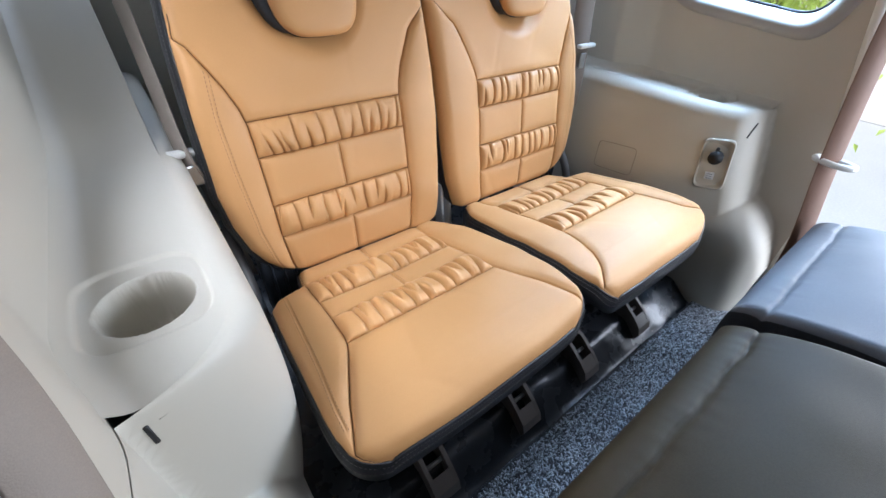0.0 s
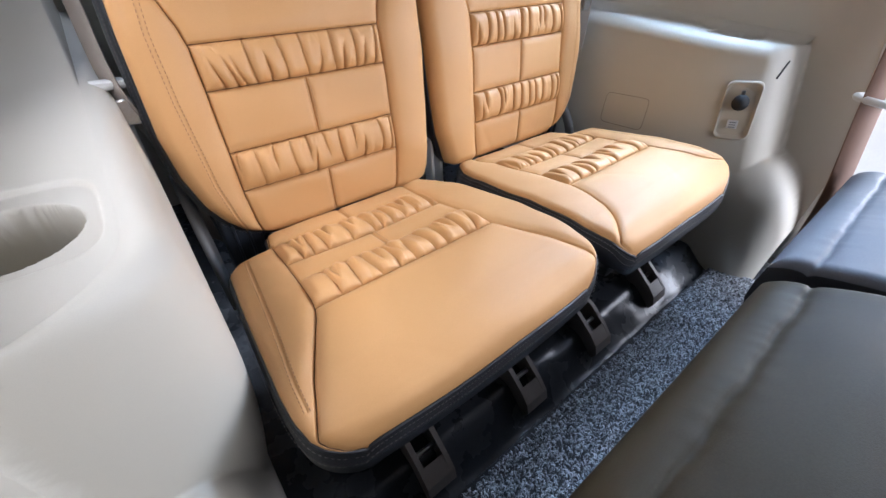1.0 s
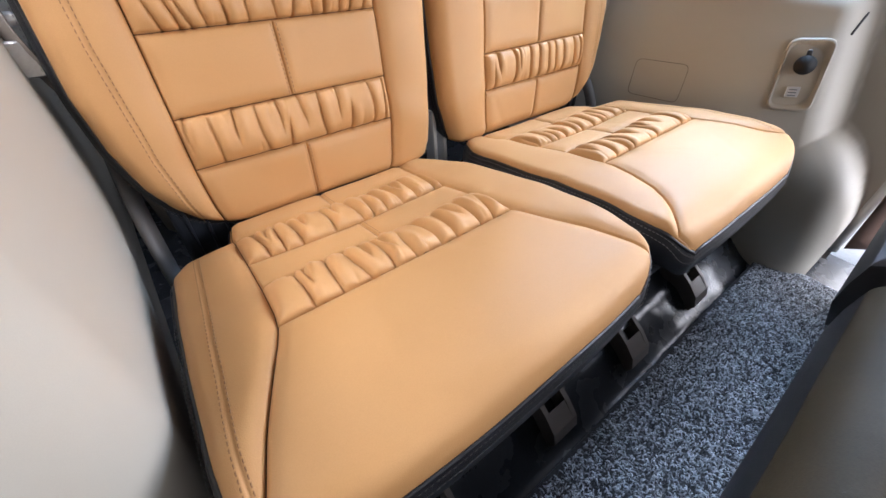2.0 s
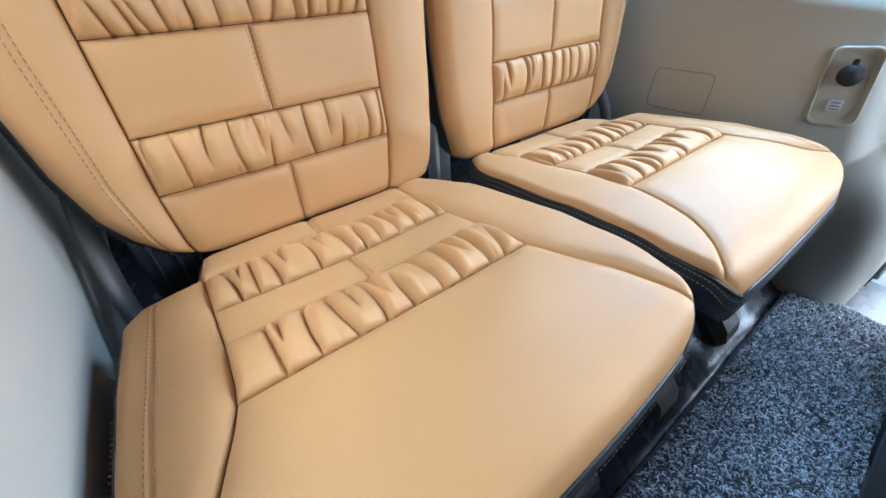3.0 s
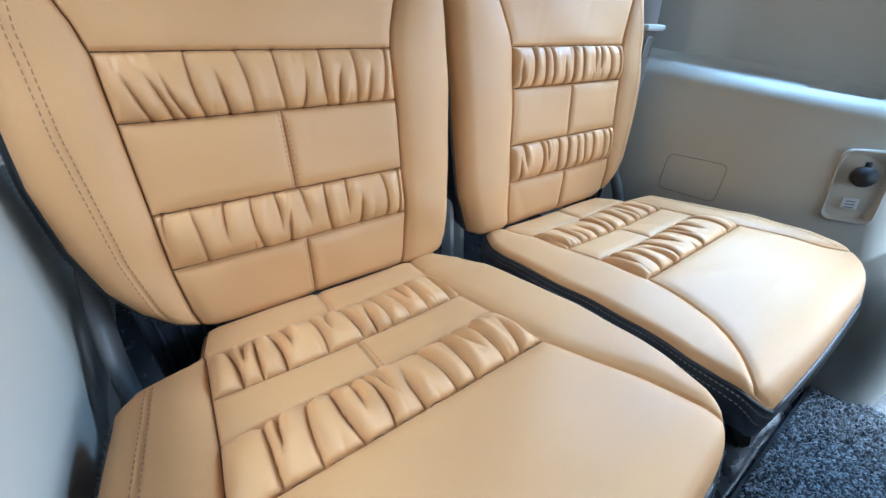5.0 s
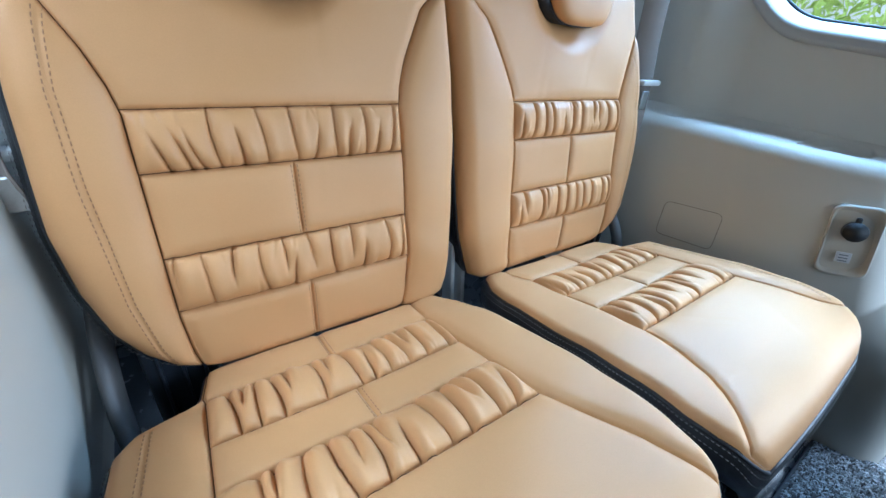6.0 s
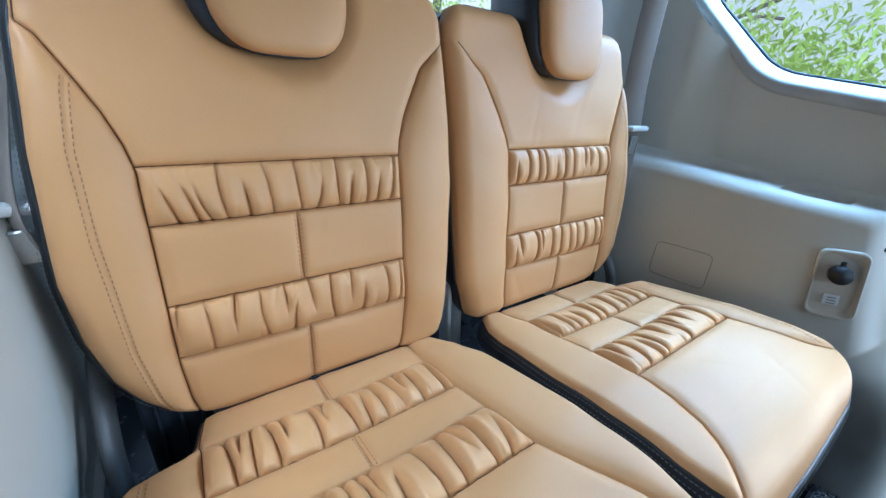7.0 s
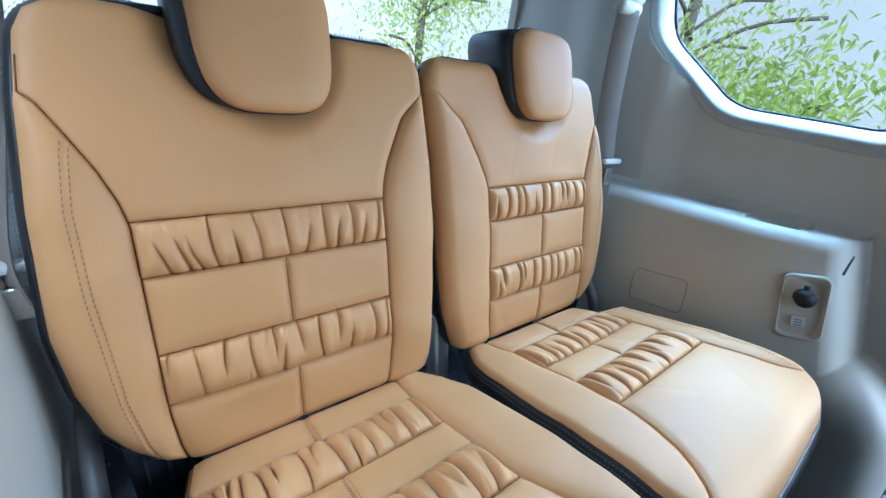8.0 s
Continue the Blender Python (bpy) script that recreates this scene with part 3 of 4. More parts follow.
def plate(name, outer, holes, to_world, thick, mat, label, kind="structure", category="wall"):
    """A plate with openings through it. outer, holes: lists of 2D points."""
    bm = bmesh.new()
    for ring in (outer, *holes):
        vs = [bm.verts.new((a, b, 0)) for a, b in ring]
        for i in range(len(vs)):
            bm.edges.new((vs[i], vs[(i + 1) % len(vs)]))
    bmesh.ops.triangle_fill(bm, use_beauty=True, use_dissolve=False, edges=bm.edges[:])
    ext = bmesh.ops.extrude_face_region(bm, geom=bm.faces[:])
    for g in ext["geom"]:
        if isinstance(g, bmesh.types.BMVert):
            g.co.z = thick
    for vtx in bm.verts:
        vtx.co = Vector(to_world(*vtx.co))
    ob = part(name, bm, mat, None, "", False)
    return tagged(ob, label, category, kind=kind)


def rounded(points, r, n=6):
    """A closed 2D outline with its corners rounded."""
    out, m = [], len(points)
    for i in range(m):
        p0, p1, p2 = (Vector(points[(i + k) % m]) for k in (-1, 0, 1))
        a, b = (p0 - p1), (p2 - p1)
        q = min(r, a.length * 0.45, b.length * 0.45)
        s, e = p1 + a.normalized() * q, p1 + b.normalized() * q
        for k in range(n + 1):
            t = k / n
            out.append(tuple((1 - t) ** 2 * s + 2 * t * (1 - t) * p1 + t * t * e))
    return out


# floor
floor = tagged(part("floor", box_bm((1.5, 4.2, 0.04), (CX, -0.75, 0.0), 0), VINYL), "black vinyl covered car floor", "floor", kind="structure")
ys = np.concatenate([np.linspace(-0.06, 0.10, 70), np.linspace(0.11, 0.95, 30)])
xs = np.linspace(-0.06, 1.0, 240)
Y, X = np.meshgrid(ys, xs, indexing="ij")
Zv = 0.030 + 0.045 * sstep(-0.03, 0.05, Y) + 0.004 * rough_noise(X, Y * 1.6, 0.07, 3.3) + 0.0004 * rough_noise(X * 1.5, Y, 0.03, 8.1) * sstep(-0.05, 0.0, Y)
step = mesh_part("floor_covering", np.stack([X, Y, Zv], -1).reshape(-1, 3), grid_faces(*X.shape), VINYL)
tagged(step, "wrinkled black vinyl sheet under the seats", "floor covering", kind="structure")

# coil mat
mat_ob = thing("floor_mat", "grey blue coil loop floor mat on the car floor", "floor mat", at=(0.5, -0.3, 0.03))
part("backing", box_bm((1.06, 0.56, 0.010), (0.02, -0.01, 0.006), 0.003, 2), MAT_PILE, mat_ob)
rng = np.random.default_rng(5)
vs, fs = [], []
for k in range(26000):
    px, py = rng.uniform(-0.505, 0.545), 0.265 - abs(rng.normal(0, 0.001)) - rng.uniform(0, 0.19)
    a, r, w = rng.uniform(0, math.pi), rng.uniform(0.0022, 0.0042), rng.uniform(0.0006, 0.0010)
    d = np.array([math.cos(a), math.sin(a), 0]) * r
    sd = np.array([-math.sin(a), math.cos(a), 0]) * w
    c = np.array([px, py, 0.0105])
    hgt = np.array([0, 0, rng.uniform(0.002, 0.0055)])
    k0 = len(vs)
    for f, u in ((-1, 0), (-0.55, 0.8), (0.1, 1), (0.7, 0.7), (1, 0)):
        vs += [c + d * f + hgt * u - sd, c + d * f + hgt * u + sd]
    fs += [(k0 + 2 * i, k0 + 2 * i + 1, k0 + 2 * i + 3, k0 + 2 * i + 2) for i in range(4)]
mesh_part("pile", vs, fs, COIL, mat_ob, "grey blue coil loops", False)["kind"] = "stuff"


# seat anchors on the floor
def anchor(x):
    ob = thing("seat_anchor", "grey brown plastic seat anchor cover with square opening", "seat anchor", "seat anchors", at=(x, 0.0, 0.05))
    ob.scale = (1.18, 1.1, 1.1)
    prof = [(-0.006, -0.012, 0.020), (-0.012, 0.004, 0.022), (-0.006, 0.022, 0.022), (0.012, 0.040, 0.021), (0.045, 0.062, 0.020), (0.085, 0.074, 0.019)]
    # two cheeks, a front lip and a back plate leave the opening free
    for sx in (-1, 1):
        outer = [(y, z) for y, z, w in prof] + [(0.085, 0.045), (0.05, 0.02), (0.02, -0.012)]
        lo = [Vector((sx * 0.0145, y, z)) for y, z in outer]
        hi = [Vector((sx * 0.0215, y, z)) for y, z in outer]
        v2, f2 = loft([lo, hi])
        mesh_part("cheek", v2, f2, LUG, ob, smooth=False)
    lo = [[Vector((sx * 0.0146, y, z)) for y, z in ((-0.006, -0.012), (-0.012, 0.004), (-0.006, 0.022), (0.014, 0.0405), (0.016, 0.034), (0.0, 0.016), (-0.004, 0.0), (0.0, -0.012))] for sx in (-1, 1)]
    v2, f2 = loft(lo)
    mesh_part("front_lip", v2, f2, LUG, ob, smooth=False)
    lo = [[Vector((sx * 0.0146, y, z)) for y, z in ((0.052, 0.065), (0.085, 0.0735), (0.085, 0.06), (0.055, 0.055))] for sx in (-1, 1)]
    v2, f2 = loft(lo)
    mesh_part("bridge", v2, f2, LUG, ob, smooth=False)
    v2, f2 = tube([(-0.0146, 0.034, 0.036), (0.0146, 0.034, 0.036)], 0.004, False, 10)
    mesh_part("striker_bar", v2, f2, CHROME, ob, "bright metal striker bar")
    return ob


for x in (0.135, 0.348, 0.548, 0.768):
    anchor(x)

# ---- side trim ----
WINDOW = rounded([(0.615, 1.10), (0.565, 0.888), (0.372, 0.723), (0.075, 0.695), (-0.075, 1.10)], 0.05, 7)


def shelf_cup(x, y, cx, cy, r):
    d = np.sqrt(((x - cx) / r) ** 2 + ((y - cy) / r) ** 2)
    ring = (np.abs(x - cx) / (r + 0.012)) ** 4 + (np.abs(y - cy - 0.004) / (r + 0.019)) ** 4
    return -0.0045 * (1 - sstep(0.85, 1.05, ring)) - 0.075 * (1 - sstep(0.93, 1.0, d))


def door_edge(z):
    return np.interp(z, [0.03, 0.30, 0.68, 0.80, 1.16], [-0.13, -0.125, -0.03, 0.0, -0.13])


def bend_out(y):
    return np.clip(0.25 - y, 0, 0.4) ** 2 / 0.27


def nose_out(y, front, length, edge, wall):
    nose = np.clip((front + length - y) / length, 0, 1)
    return edge + (wall - edge) * (1 - np.sqrt(np.clip(1 - nose ** 2, 0, 1)))


def in_outline(y, z, ring):
    c = np.zeros(y.shape, bool)
    for (a, b), (p, q) in zip(ring, ring[1:] + ring[:1]):
        hit = ((b > z) != (q > z)) & (y < (p - a) * (z - b) / (q - b + 1e-12) + a)
        c ^= hit
    return c


def side_trim(sign, profile, edge, wall, front, length, tip, pillar, bend, rake, label):
    """Lower trim, shelf with cup holder and upper trim of one side; measures go out from the car's middle."""
    ob = thing("side_trim", label, "car interior trim", kind="structure", at=(CX, 0, 0))
    us = np.concatenate([np.linspace(0, 0.28, 120, endpoint=False), np.linspace(0.28, 1, 110)])
    zs = np.concatenate([np.linspace(0.03, 0.49, 110), np.linspace(0.493, 0.53, 24)])
    Z, U = np.meshgrid(zs, us, indexing="ij")
    start_y = door_edge(Z) + (0.012 if sign > 0 else 0.012 - 0.03 * sstep(0.40, 0.48, Z))
    Y = start_y + (1.05 - start_y) * U

    def wall_out(y, z):
        near = tip * (1 - sstep(0.02, 0.17, y)) * (1 - 0.6 * sstep(0.55, 0.8, z))
        rear = pillar * sstep(0.40, 0.50, y - 0.12 * (z - 0.55))
        return wall - near - rear * (1 - sstep(0.70, 0.85, y)) - 0.03 * np.maximum(z - 0.55, 0)

    lean = eased(Z, 0.05, *zip(*profile))
    curl = 0.028 * (1 - np.sqrt(np.clip(1 - np.clip((Z - 0.502) / 0.028, 0, 1) ** 2, 0, 1)))
    w = wall_out(Y, Z)
    lean = lean + bend * bend_out(Y)
    boxo = np.minimum(nose_out(Y, front + rake * (Z - 0.525), length, lean + curl, wall + 0.02), w - 0.0008)
    arch = ((Y - 0.02) / 0.15) ** 2 + ((Z - 0.02) / 0.30) ** 2
    aro = w - (w - 0.527) * np.sqrt(np.clip(1 - arch ** 2, 0, 1)) ** 0.8
    aro = np.where(Y > 0.02, np.where(Z < 0.32, 0.527 + (w - 0.527) * (1 - np.sqrt(np.clip(1 - np.clip((Z - 0.02) / 0.30, 0, 1) ** 4, 0, 1)) ** 0.8), w), aro)
    O = np.minimum(boxo, aro)
    P = np.stack([sign * O, Y, Z], -1).reshape(-1, 3)
    f = grid_faces(*O.shape)
    mesh_part("lower_trim", P, f if sign < 0 else f[:, ::-1], PANEL, ob)
    us = np.linspace(0, 1, 85)
    ys2 = np.concatenate([np.linspace(front, 0.29, 150), np.linspace(0.30, 1.05, 60)])
    Yq, U = np.meshgrid(ys2, us, indexing="ij")
    wq = wall_out(Yq, 0.53 + 0 * Yq) + 0.002
    start = np.minimum(nose_out(Yq, front, length, edge + 0.026 + bend * bend_out(Yq), wall + 0.02), wq - 0.003)
    O2 = start + (wq - start) * U
    Zq = 0.530 + shelf_cup(O2, Yq, edge + (0.066 if sign > 0 else 0.088), 0.19, 0.034 if sign > 0 else 0.043) + (0.02 if sign > 0 else 0.22) * sstep(0.5, 1.05, Yq) * (U > 0) + 0.02 * np.clip((O2 - wq + 0.03) / 0.03, 0, 1) ** 2.5
    mesh_part("shelf", np.stack([sign * O2, Yq, Zq], -1).reshape(-1, 3), grid_faces(*O2.shape)[:, ::-1] if sign < 0 else grid_faces(*O2.shape), PANEL, ob)
    # the moulded edge round the shelf's front
    line = [Vector((sign * (float(nose_out(np.array([y]), front, length, edge + 0.010 + bend * float(bend_out(y)), wall + 0.02)[0])), y, 0.512)) for y in np.linspace(front + 0.004, 0.42, 60)]
    line = [p for p in line if abs(p.x) < wall - tip - 0.004]
    vs, fs = tube(line, 0.0016, False, 6)
    mesh_part("edge_bead", vs, fs, PANEL, ob)
    # upper trim round the window
    us = np.concatenate([np.linspace(0, 0.5, 120, endpoint=False), np.linspace(0.5, 1, 70)])
    Z, U = np.meshgrid(np.linspace(0.44, 1.17, 165), us, indexing="ij")
    Y = door_edge(Z) + 0.012 + (1.05 - door_edge(Z)) * U
    O3 = wall_out(Y, Z)
    cy, cz = np.mean([p[0] for p in WINDOW]), np.mean([p[1] for p in WINDOW])
    big = [(cy + (a - cy) * 1.05, cz + (b - cz) * 1.08) for a, b in WINDOW]
    fy, fz = (Y[:-1, :-1] + Y[1:, 1:]) / 2, (Z[:-1, :-1] + Z[1:, 1:]) / 2
    f = grid_faces(*Y.shape, ~in_outline(fy, fz, big))
    P = np.stack([sign * O3, Y, Z], -1).reshape(-1, 3)
    mesh_part("upper_trim", P, f if sign < 0 else f[:, ::-1], PANEL, ob)
    zs = np.linspace(0.06, 1.12, 60)
    vs, fs = tube(smooth_line([(-0.615, 0.012, 0.80), (-0.62, -0.008, 0.70), (-0.633, -0.022, 0.63), (-0.634, -0.03, 0.59), (-0.64, -0.06, 0.45)], 24) if sign < 0 else [Vector((sign * (wall + 0.004 - 0.03 * max(z - 0.55, 0)), float(door_edge(z)) + 0.004, z)) for z in zs], 0.011, False, 10)
    mesh_part("door_seal", vs, fs, PALE, ob, "pale door weatherstrip")
    return ob


trim_r = side_trim(1, [(0.03, 0.515), (0.1, 0.515), (0.30, 0.523), (0.41, 0.537), (0.53, 0.578)], 0.578, 0.690, 0.058, 0.050, 0.0, 0.045, 0.28, 0.30, "grey plastic quarter trim with power socket and cup holder")
trim_l = side_trim(-1, [(0.03, 0.545), (0.15, 0.522), (0.25, 0.505), (0.33, 0.498), (0.42, 0.496), (0.53, 0.503)], 0.503, 0.656, 0.052, 0.10, 0.034, 0.0, 0.0, 0.0, "pale grey plastic quarter trim with oval cup holder")
slot = []
for z in np.linspace(0.472, 0.504, 8):
    lean = np.interp(z, [0.41, 0.53], [0.537, 0.578]) + 0.28 * float(bend_out(0.068))
    slot.append((float(nose_out(np.array([0.068]), 0.058 + 0.30 * (z - 0.525), 0.050, lean, 0.710)[0]), 0.068, z))
vs, fs = tube(slot, 0.0022, False, 6)
mesh_part("slot", vs, fs, RUBBER, trim_r, "black slot")
part("slot", box_bm((0.004, 0.005, 0.026), (-0.613, 0.0600, 0.502), 0.001, 1), RUBBER, trim_l, "black slot")
hatch = rounded([(0.268, 0.304), (0.385, 0.291), (0.392, 0.366), (0.276, 0.380)], 0.014)
face_out = lambda z: float(np.interp(z, [0.10, 0.30, 0.41, 0.53], [0.515, 0.523, 0.537, 0.578]))
vs, fs = tube([Vector((face_out(z) - 0.0001, y, z)) for y, z in hatch], 0.0006, True, 6)
mesh_part("hatch_groove", vs, fs, LUG, trim_r, "thin dark outline of an access hatch")


# upper walls with quarter windows and doorways through them
def upper_wall(sign, wall, name, number):
    hole = [(y, z) for y, z in WINDOW]
    doorway = [(-0.13, 0.03), (-0.125, 0.30), (-0.03, 0.68), (0.0, 0.80), (-0.13, 1.16), (-2.3, 1.16)]
    outer = doorway + [(-2.3, 1.22), (1.07, 1.22), (1.07, 0.03)]
    def world_of(y, z, d):
        return (CX + sign * (wall + d - 0.05 * max(z - 0.55, 0) * 0.6), y, z)
    plate(name, outer, [hole], world_of, 0.03, PANEL, "grey plastic upper quarter trim and pillar")
    win = thing("window_%d" % number, "quarter window with pale moulded surround and black seal", "window", kind="structure")
    cy, cz = np.mean([p[0] for p in hole]), np.mean([p[1] for p in hole])
    def ring(g, d):
        return [Vector(world_of(cy + (y - cy) * (1 + g / 0.26), cz + (z - cz) * (1 + g / 0.17), d)) for y, z in hole]
    vs, fs = loft([ring(0.024, -0.002), ring(0.021, -0.011), ring(0.013, -0.015), ring(0.008, -0.011), ring(0.006, -0.012), ring(-0.002, -0.006), ring(-0.012, 0.018), ring(-0.016, 0.045)], True, False)
    mesh_part("window_frame", vs, fs, BEZEL, win, "pale moulded surround")
    vs, fs = tube(ring(-0.017, 0.046), 0.004, True, 6)
    mesh_part("seal", vs, fs, RUBBER, win, "black rubber seal")
    vs, fs = loft([ring(-0.012, 0.048), ring(-0.012, 0.052)])
    pane = mesh_part("pane", vs, fs, GLASS, win, "clear window pane", False)
    pane.visible_shadow = False
    return win


upper_wall(1, 0.697, "wall_right", 1)
upper_wall(-1, 0.667, "wall_left", 2)
# added dark plate over the open left doorway, to reduce frontal fill light
plate("left_closing_plate", [(-2.3, 0.0), (0.05, 0.0), (0.05, 1.2), (-2.3, 1.2)], [], lambda a, b, d: (CX - 0.705 - d, a, b), 0.03, DARK, "dark plate added across the left doorway to cut bounced light", category="door")

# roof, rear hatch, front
plate("ceiling", [(-0.215, -2.3), (1.165, -2.3), (1.165, 1.1), (-0.215, 1.1)], [], lambda a, b, d: (a, b, 1.18 + d), 0.03, HEADLINER, "cloth headliner darkened to cut bounced light", category="ceiling")
plate("wall_rear", [(-0.35, 0.0), (1.3, 0.0), (1.3, 1.2), (-0.35, 1.2)], [rounded([(-0.22, 0.70), (1.165, 0.70), (1.12, 1.14), (-0.17, 1.14)], 0.06)], lambda a, b, d: (a, 1.08 + d - 0.15 * max(b - 0.7, 0), b), 0.03, PANEL, "grey plastic tailgate trim with rear window")
# added unseen wall without windscreen, dark to keep front light off the backrests
plate("wall_front", [(-0.35, 0.0), (1.3, 0.0), (1.3, 1.2), (-0.35, 1.2)], [], lambda a, b, d: (a, -2.2 - d, b), 0.03, DARK, "plain dark wall added to close the unseen front of the cabin")

# ---- power socket ----
sock = thing("power_socket", "pale socket recess with black round cap and small label", "power socket", at=(1.0305, 0.093, 0.405))
ay, az = Vector((-0.27, 0.94, -0.16)).normalized(), Vector((0.14, 0.19, 0.97))
ax = ay.cross(az).normalized()
m = Matrix((ax, ay, ax.cross(ay))).transposed().to_4x4()
ringo = rounded([(-0.033, -0.060), (0.033, -0.060), (0.033, 0.060), (-0.033, 0.060)], 0.016)
loops = [[m @ Vector((-d, -a * g, b * g)) for a, b in ringo] for d, g in ((-0.014, 1.03), (0.000, 1.02), (0.0022, 0.98), (0.0018, 0.94), (-0.009, 0.86), (-0.010, 0.5))]
vs, fs = loft(loops)
mesh_part("bezel", vs, fs, PANEL, sock)
vs, fs = tube([m @ Vector((d, 0, 0.018)) for d in (0.008, -0.004, -0.012, -0.016)], 0.016, False, 20)
mesh_part("cap", vs, fs, RUBBER, sock, "black rubber cap")
part("cap_tab", box_bm((0.010, 0.008, 0.014), (-0.008, 0, 0.036), 0.003, 2, m), RUBBER, sock)
part("label", box_bm((0.002, 0.020, 0.018), (-0.0002, 0.002, -0.028), 0.0005, 1, m), LABEL, sock, "pale label with grey bars")
for k in range(3):
    part("bar", box_bm((0.001, 0.012, 0.002), (-0.0015, 0.002, -0.024 - k * 0.005), 0, 1, m), INK, sock)

# ---- belts ----
belt = thing("seat_belt", "taupe seat belt with shoulder ring hanging beside the seat", "seat belt", at=(1.09, 0.62, 0.75))
o = Vector((1.09, 0.62, 0.75))
path = smooth_line([(1.040, 0.588, 0.925), (1.031, 0.582, 0.83), (1.020, 0.566, 0.69), (1.012, 0.545, 0.58), (1.0, 0.53, 0.45), (0.99, 0.53, 0.2)], 30)
vs, fs = ribbon([p - o for p in path], (0.80, -0.60, 0.0), 0.052, 0.0022)
mesh_part("webbing", vs, fs, BELT, belt)
part("shoulder_ring", box_bm((0.085, 0.03, 0.028), Vector((1.042, 0.592, 0.928)) - o, 0.012, 3), PANEL, belt)
part("cap", box_bm((0.06, 0.05, 0.05), Vector((1.070, 0.606, 0.962)) - o, 0.016, 3), PANEL, belt)
part("guide", box_bm((0.07, 0.018, 0.012), Vector((1.022, 0.530, 0.592)) - o, 0.005, 2), PALE, belt)
part("tongue", box_bm((0.024, 0.004, 0.04), Vector((1.006, 0.522, 0.556)) - o, 0.0015, 1), CHROME, belt, "bright metal tongue")

belt = thing("seat_belt", "beige seat belt with metal tongue between seat and pale side trim", "seat belt", at=(-0.04, 0.6, 0.7))
o = Vector((-0.04, 0.6, 0.7))
path = smooth_line([(-0.02, 0.98, 0.92), (-0.018, 0.85, 0.81), (-0.018, 0.75, 0.719), (-0.023, 0.62, 0.614), (-0.026, 0.535, 0.532), (-0.016, 0.515, 0.485), (0.0, 0.55, 0.40), (0.02, 0.58, 0.2)], 30)
vs, fs = ribbon([p - o for p in path], (0.5, -0.85, 0.1), 0.03, 0.0022)
mesh_part("webbing", vs, fs, BELT, belt)
part("guide", box_bm((0.055, 0.02, 0.012), Vector((-0.035, 0.53, 0.522)) - o, 0.005, 2), PALE, belt)
part("tongue", box_bm((0.02, 0.006, 0.035), Vector((-0.02, 0.51, 0.49)) - o, 0.002, 1), CHROME, belt, "bright metal tongue")

belt = thing("seat_belt", "brown seat belt with sliding ring at the doorway pillar", "seat belt", at=(1.11, -0.1, 0.47))
o = Vector((1.11, -0.1, 0.47))
path = smooth_line([(1.12, -0.01, 1.0), (1.115, -0.045, 0.72), (1.108, -0.092, 0.47), (1.10, -0.135, 0.28), (1.09, -0.15, 0.12)], 24)
vs, fs = ribbon([p - o for p in path], (0.75, -0.65, 0.0), 0.046, 0.0022)
mesh_part("webbing", vs, fs, BROWN_BELT, belt)
vs, fs = tube([Vector((0.035 * math.cos(a) * 0.5, 0.035 * math.sin(a), 0.0)) for a in [2 * math.pi * k / 24 for k in range(24)]], 0.007, True, 8)
mesh_part("slide_ring", vs, fs, PALE, belt)

belt = thing("seat_belt", "taupe seat belt along the pillar beside the pale trim", "seat belt", at=(-0.135, -0.033, 0.681))
o = Vector((-0.135, -0.033, 0.681))
path = smooth_line([(-0.134, 0.0, 0.86), (-0.135, -0.028, 0.72), (-0.135, -0.040, 0.675), (-0.135, -0.060, 0.635), (-0.135, -0.10, 0.56), (-0.135, -0.14, 0.45)], 24)
vs, fs = ribbon([p - o for p in path], (0.45, 0.85, 0.25), 0.028, 0.0022)
mesh_part("webbing", vs, fs, BELT, belt)

# pale bracket between the two seats
part_ob = thing("latch_bracket", "pale metal latch bracket standing between the two seats", "bracket", at=(0.50, 0.47, 0.06))
for dx in (-0.012, 0.012):
    part("strip", box_bm((0.009, 0.03, 0.27), (dx, 0, 0.13), 0.003, 2, pose(0, 0, 0, -8, 0, 0)), PALE, part_ob)
part("base", box_bm((0.05, 0.06, 0.02), (0, 0, 0.02), 0.004, 2), RUBBER, part_ob)


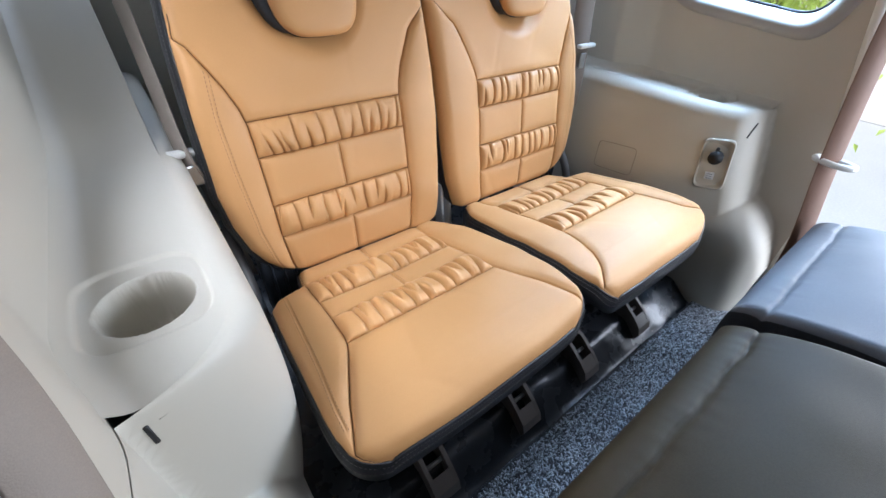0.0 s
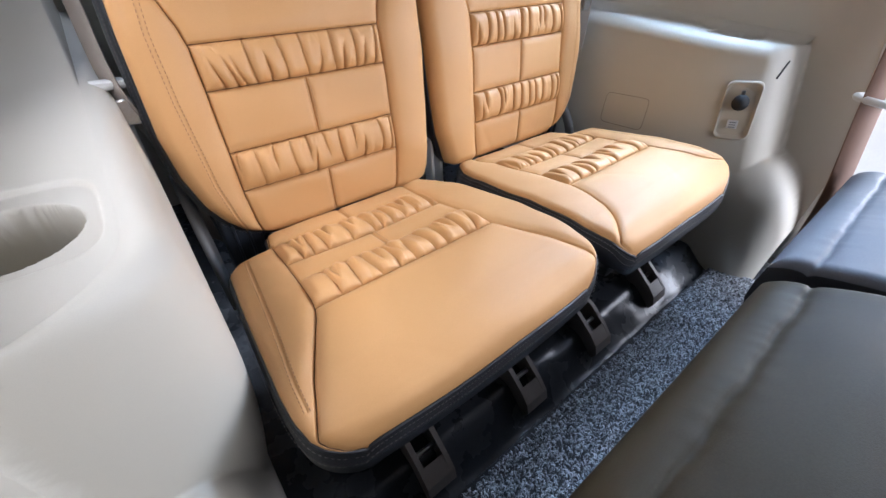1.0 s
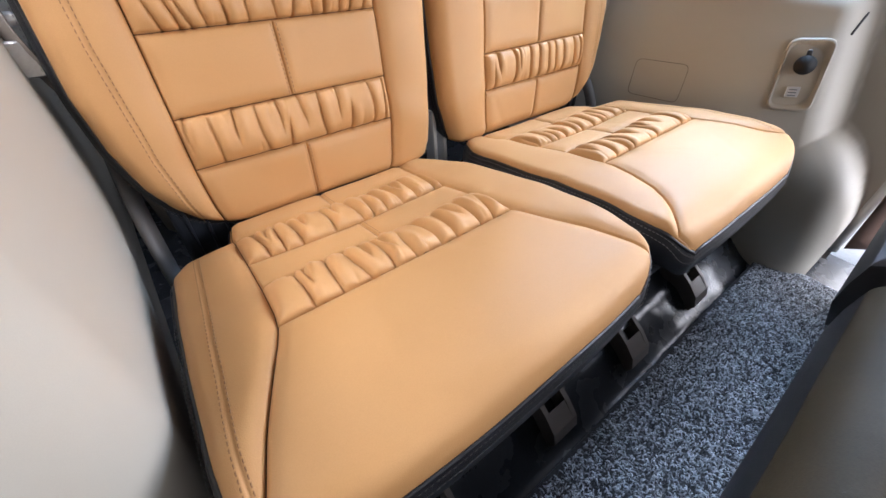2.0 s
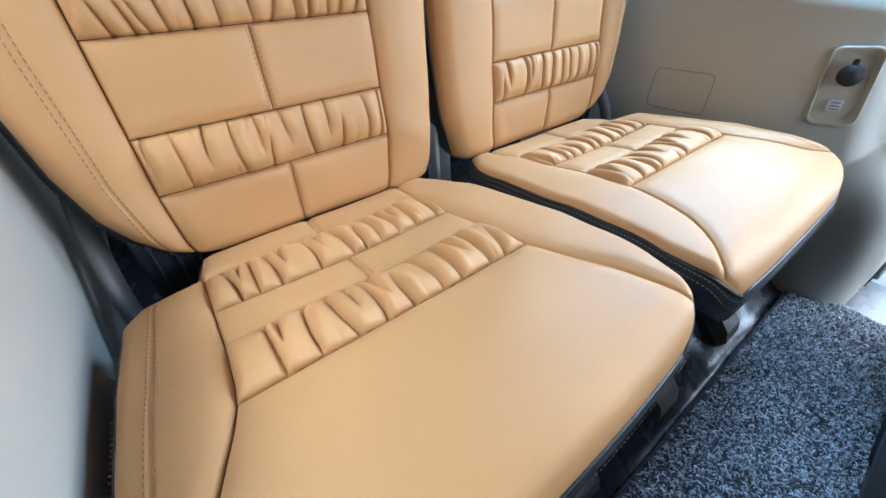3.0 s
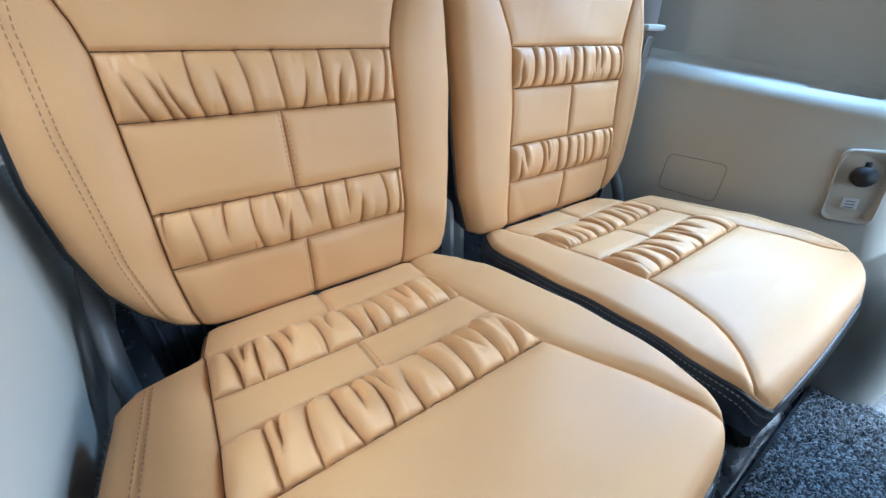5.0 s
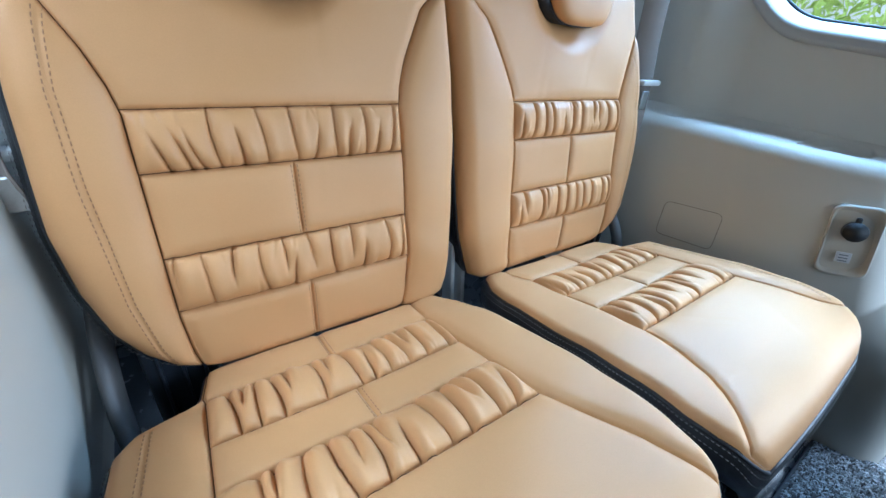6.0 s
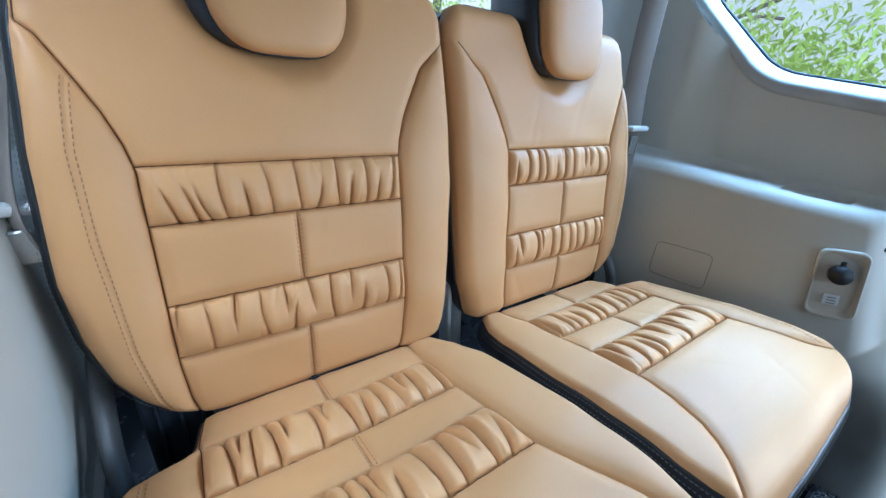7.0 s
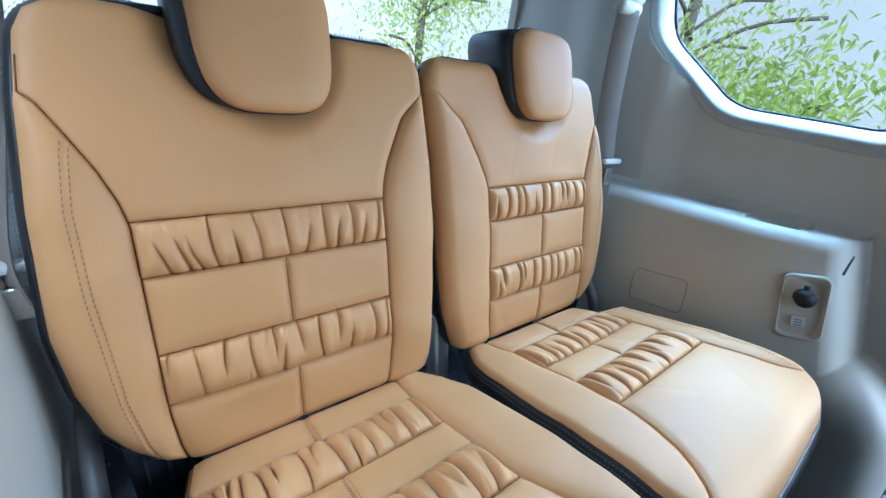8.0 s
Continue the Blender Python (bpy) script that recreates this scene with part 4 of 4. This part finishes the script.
# ---- second row ----
def folded_seat(x0, x1, y0, y1, ztop, mat, label, roll, rise):
    ob = thing("second_row_seat", label, "car seat", "second row seats", at=((x0 + x1) / 2, (y0 + y1) / 2, 0.04))
    w, d = (x1 - x0) / 2, (y1 - y0) / 2
    nx, ny = 170, 170
    a = np.linspace(-1, 1, nx)
    a = np.sign(a) * (1 - (1 - np.abs(a)) ** 1.6)
    Yg, Xg = np.meshgrid(a, a, indexing="ij")
    X, Y = Xg * w, Yg * d
    e = np.minimum((1 - np.abs(Xg)) * w, (1 - np.abs(Yg)) * d)
    k = np.clip(1 - e / 0.016, 0, 1)
    H = -0.016 * (1 - np.sqrt(1 - k * k)) + 0.012 * np.cos(Xg * 1.5) * np.cos(Yg * 1.5)
    sd = np.abs(Y - (d - roll) - 0.004 * rough_noise(X, X * 0, 0.05, x0 * 3))
    H = H - 0.007 * np.exp(-sd / 0.003) + 0.004 * np.exp(-((Y - d + roll * 0.45) / (roll * 0.4)) ** 2)
    H = H + 0.004 * rough_noise(X, Y, 0.09, x0 * 7) + 0.0016 * np.exp(-(sd / 0.022) ** 2) * rough_noise(X * 4, Y, 0.06, x0)
    H = H + rise * (1 - np.exp((Y - d) / 0.15))
    P = np.stack([X, Y, H + ztop - 0.052], -1).reshape(-1, 3)
    mesh_part("cushion_cover", P, grid_faces(nx, ny), mat, ob)
    ringi = [(0, j) for j in range(nx)] + [(i, nx - 1) for i in range(1, ny)] + [(ny - 1, j) for j in range(nx - 2, -1, -1)] + [(i, 0) for i in range(ny - 2, 0, -1)]
    base = [Vector((X[i, j], Y[i, j], H[i, j] + ztop - 0.052)) for i, j in ringi]
    loops = [base] + [[Vector((p.x * g, p.y * g, ztop - 0.052 - dz)) for p in base] for dz, g in ((0.045, 1.005), (0.08, 1.0), (0.12, 0.96))]
    vs, fs = loft(loops, True, False)
    fs.append(tuple((len(loops) - 1) * len(base) + i for i in range(len(base))))
    mesh_part("side_cover", vs, fs, BLACK, ob)
    part("pedestal", box_bm((w * 1.5, d * 1.5, ztop - 0.15), (0, 0, (ztop - 0.15) / 2 - 0.005), 0.01, 2), RUBBER, ob)
    return ob


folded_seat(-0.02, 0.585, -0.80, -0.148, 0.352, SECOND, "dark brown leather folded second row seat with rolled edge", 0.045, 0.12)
folded_seat(0.645, 1.10, -0.80, -0.140, 0.352, SHEEN_LEATHER, "leather folded second row seat with hemmed edge, grey blue sheen in its colour", 0.045, 0.08)

# ---- outside ----
ground = tagged(part("ground", box_bm((400, 400, 0.1), (0, 0, -0.65), 0), CONCRETE), "pale sunlit concrete ground", "ground", kind="structure")


def tree(x, y, h, seed, label, leaves):
    rng = np.random.default_rng(seed)
    ob = thing("tree", label, "tree", "trees outside", at=(x, y, -0.6))
    limbs = [smooth_line([(0, 0, 0), (0.05, 0.03, h * 0.3), (-0.03, 0.06, h * 0.6), (0.02, 0, h)], 12)]
    for k in range(9):
        z = rng.uniform(0.25, 0.9) * h
        a = rng.uniform(0, 6.28)
        l = rng.uniform(0.5, 1.1)
        limbs.append(smooth_line([(0, 0, z), (l * 0.5 * math.cos(a), l * 0.5 * math.sin(a), z + 0.3), (l * math.cos(a), l * math.sin(a), z + 0.35)], 6))
    allv, allf = [], []
    for k, lm in enumerate(limbs):
        v2, f2 = tube(lm, 0.06 if k == 0 else 0.02, False, 7)
        allf += [tuple(i + len(allv) for i in f) for f in f2]
        allv += v2
    mesh_part("trunk", allv, allf, BARK, ob)
    vs, fs = [], []
    for k in range(leaves):
        lm = limbs[rng.integers(1, len(limbs))]
        c = lm[rng.integers(1, len(lm))] + Vector(rng.normal(0, 0.28, 3))
        d = Vector(rng.normal(0, 1, 3)).normalized()
        d.z = -abs(d.z) * 0.8
        s = d.cross(Vector(rng.normal(0, 1, 3))).normalized()
        l, w = rng.uniform(0.05, 0.11), rng.uniform(0.010, 0.020)
        k0 = len(vs)
        vs += [c, c + d * l * 0.45 + s * w, c + d * l + Vector((0, 0, -0.02)), c + d * l * 0.45 - s * w]
        fs += [(k0, k0 + 1, k0 + 2, k0 + 3)]
    mesh_part("crown", vs, fs, LEAF, ob, "green drooping narrow leaves", False)["kind"] = "stuff"
    return ob


tree(4.3, 1.05, 1.30, 3, "green leafy young tree outside the quarter window", 6000)
tree(5.2, 2.3, 3.6, 4, "green leafy tree beside the garden wall", 1000)
tree(3.7, 5.4, 3.0, 9, "green leafy tree behind the car", 3500)
# added, unseen: blocks the sun from entering the left quarter window
tagged(part("sun_block_wall", box_bm((0.2, 11, 5.5), (-2.8, -2.5, 2.1), 0.02), PLASTER), "cream plastered wall added out of view to keep sun off the seats", "wall", kind="structure")
tagged(part("house_wall", box_bm((16, 0.2, 4.5), (0, 9.0, 1.6), 0.02), PLASTER), "cream plastered house wall behind the car", "wall", kind="structure")
wall = tagged(part("garden_wall", box_bm((0.2, 12, 5.0), (6.5, 2.5, 1.9), 0.02), PLASTER), "cream plastered garden wall", "wall", kind="structure")
fence = thing("railing", "blue painted metal railing outside", "railing", at=(3.2, 2.2, -0.6))
for k in range(14):
    part("bar", box_bm((0.02, 0.02, 1.05), (0, k * 0.09 - 0.6, 0.525), 0.004, 1), BLUE, fence)
for z in (0.1, 1.0):
    part("rail", box_bm((0.03, 1.3, 0.03), (0, 0, z), 0.004, 1), BLUE, fence)
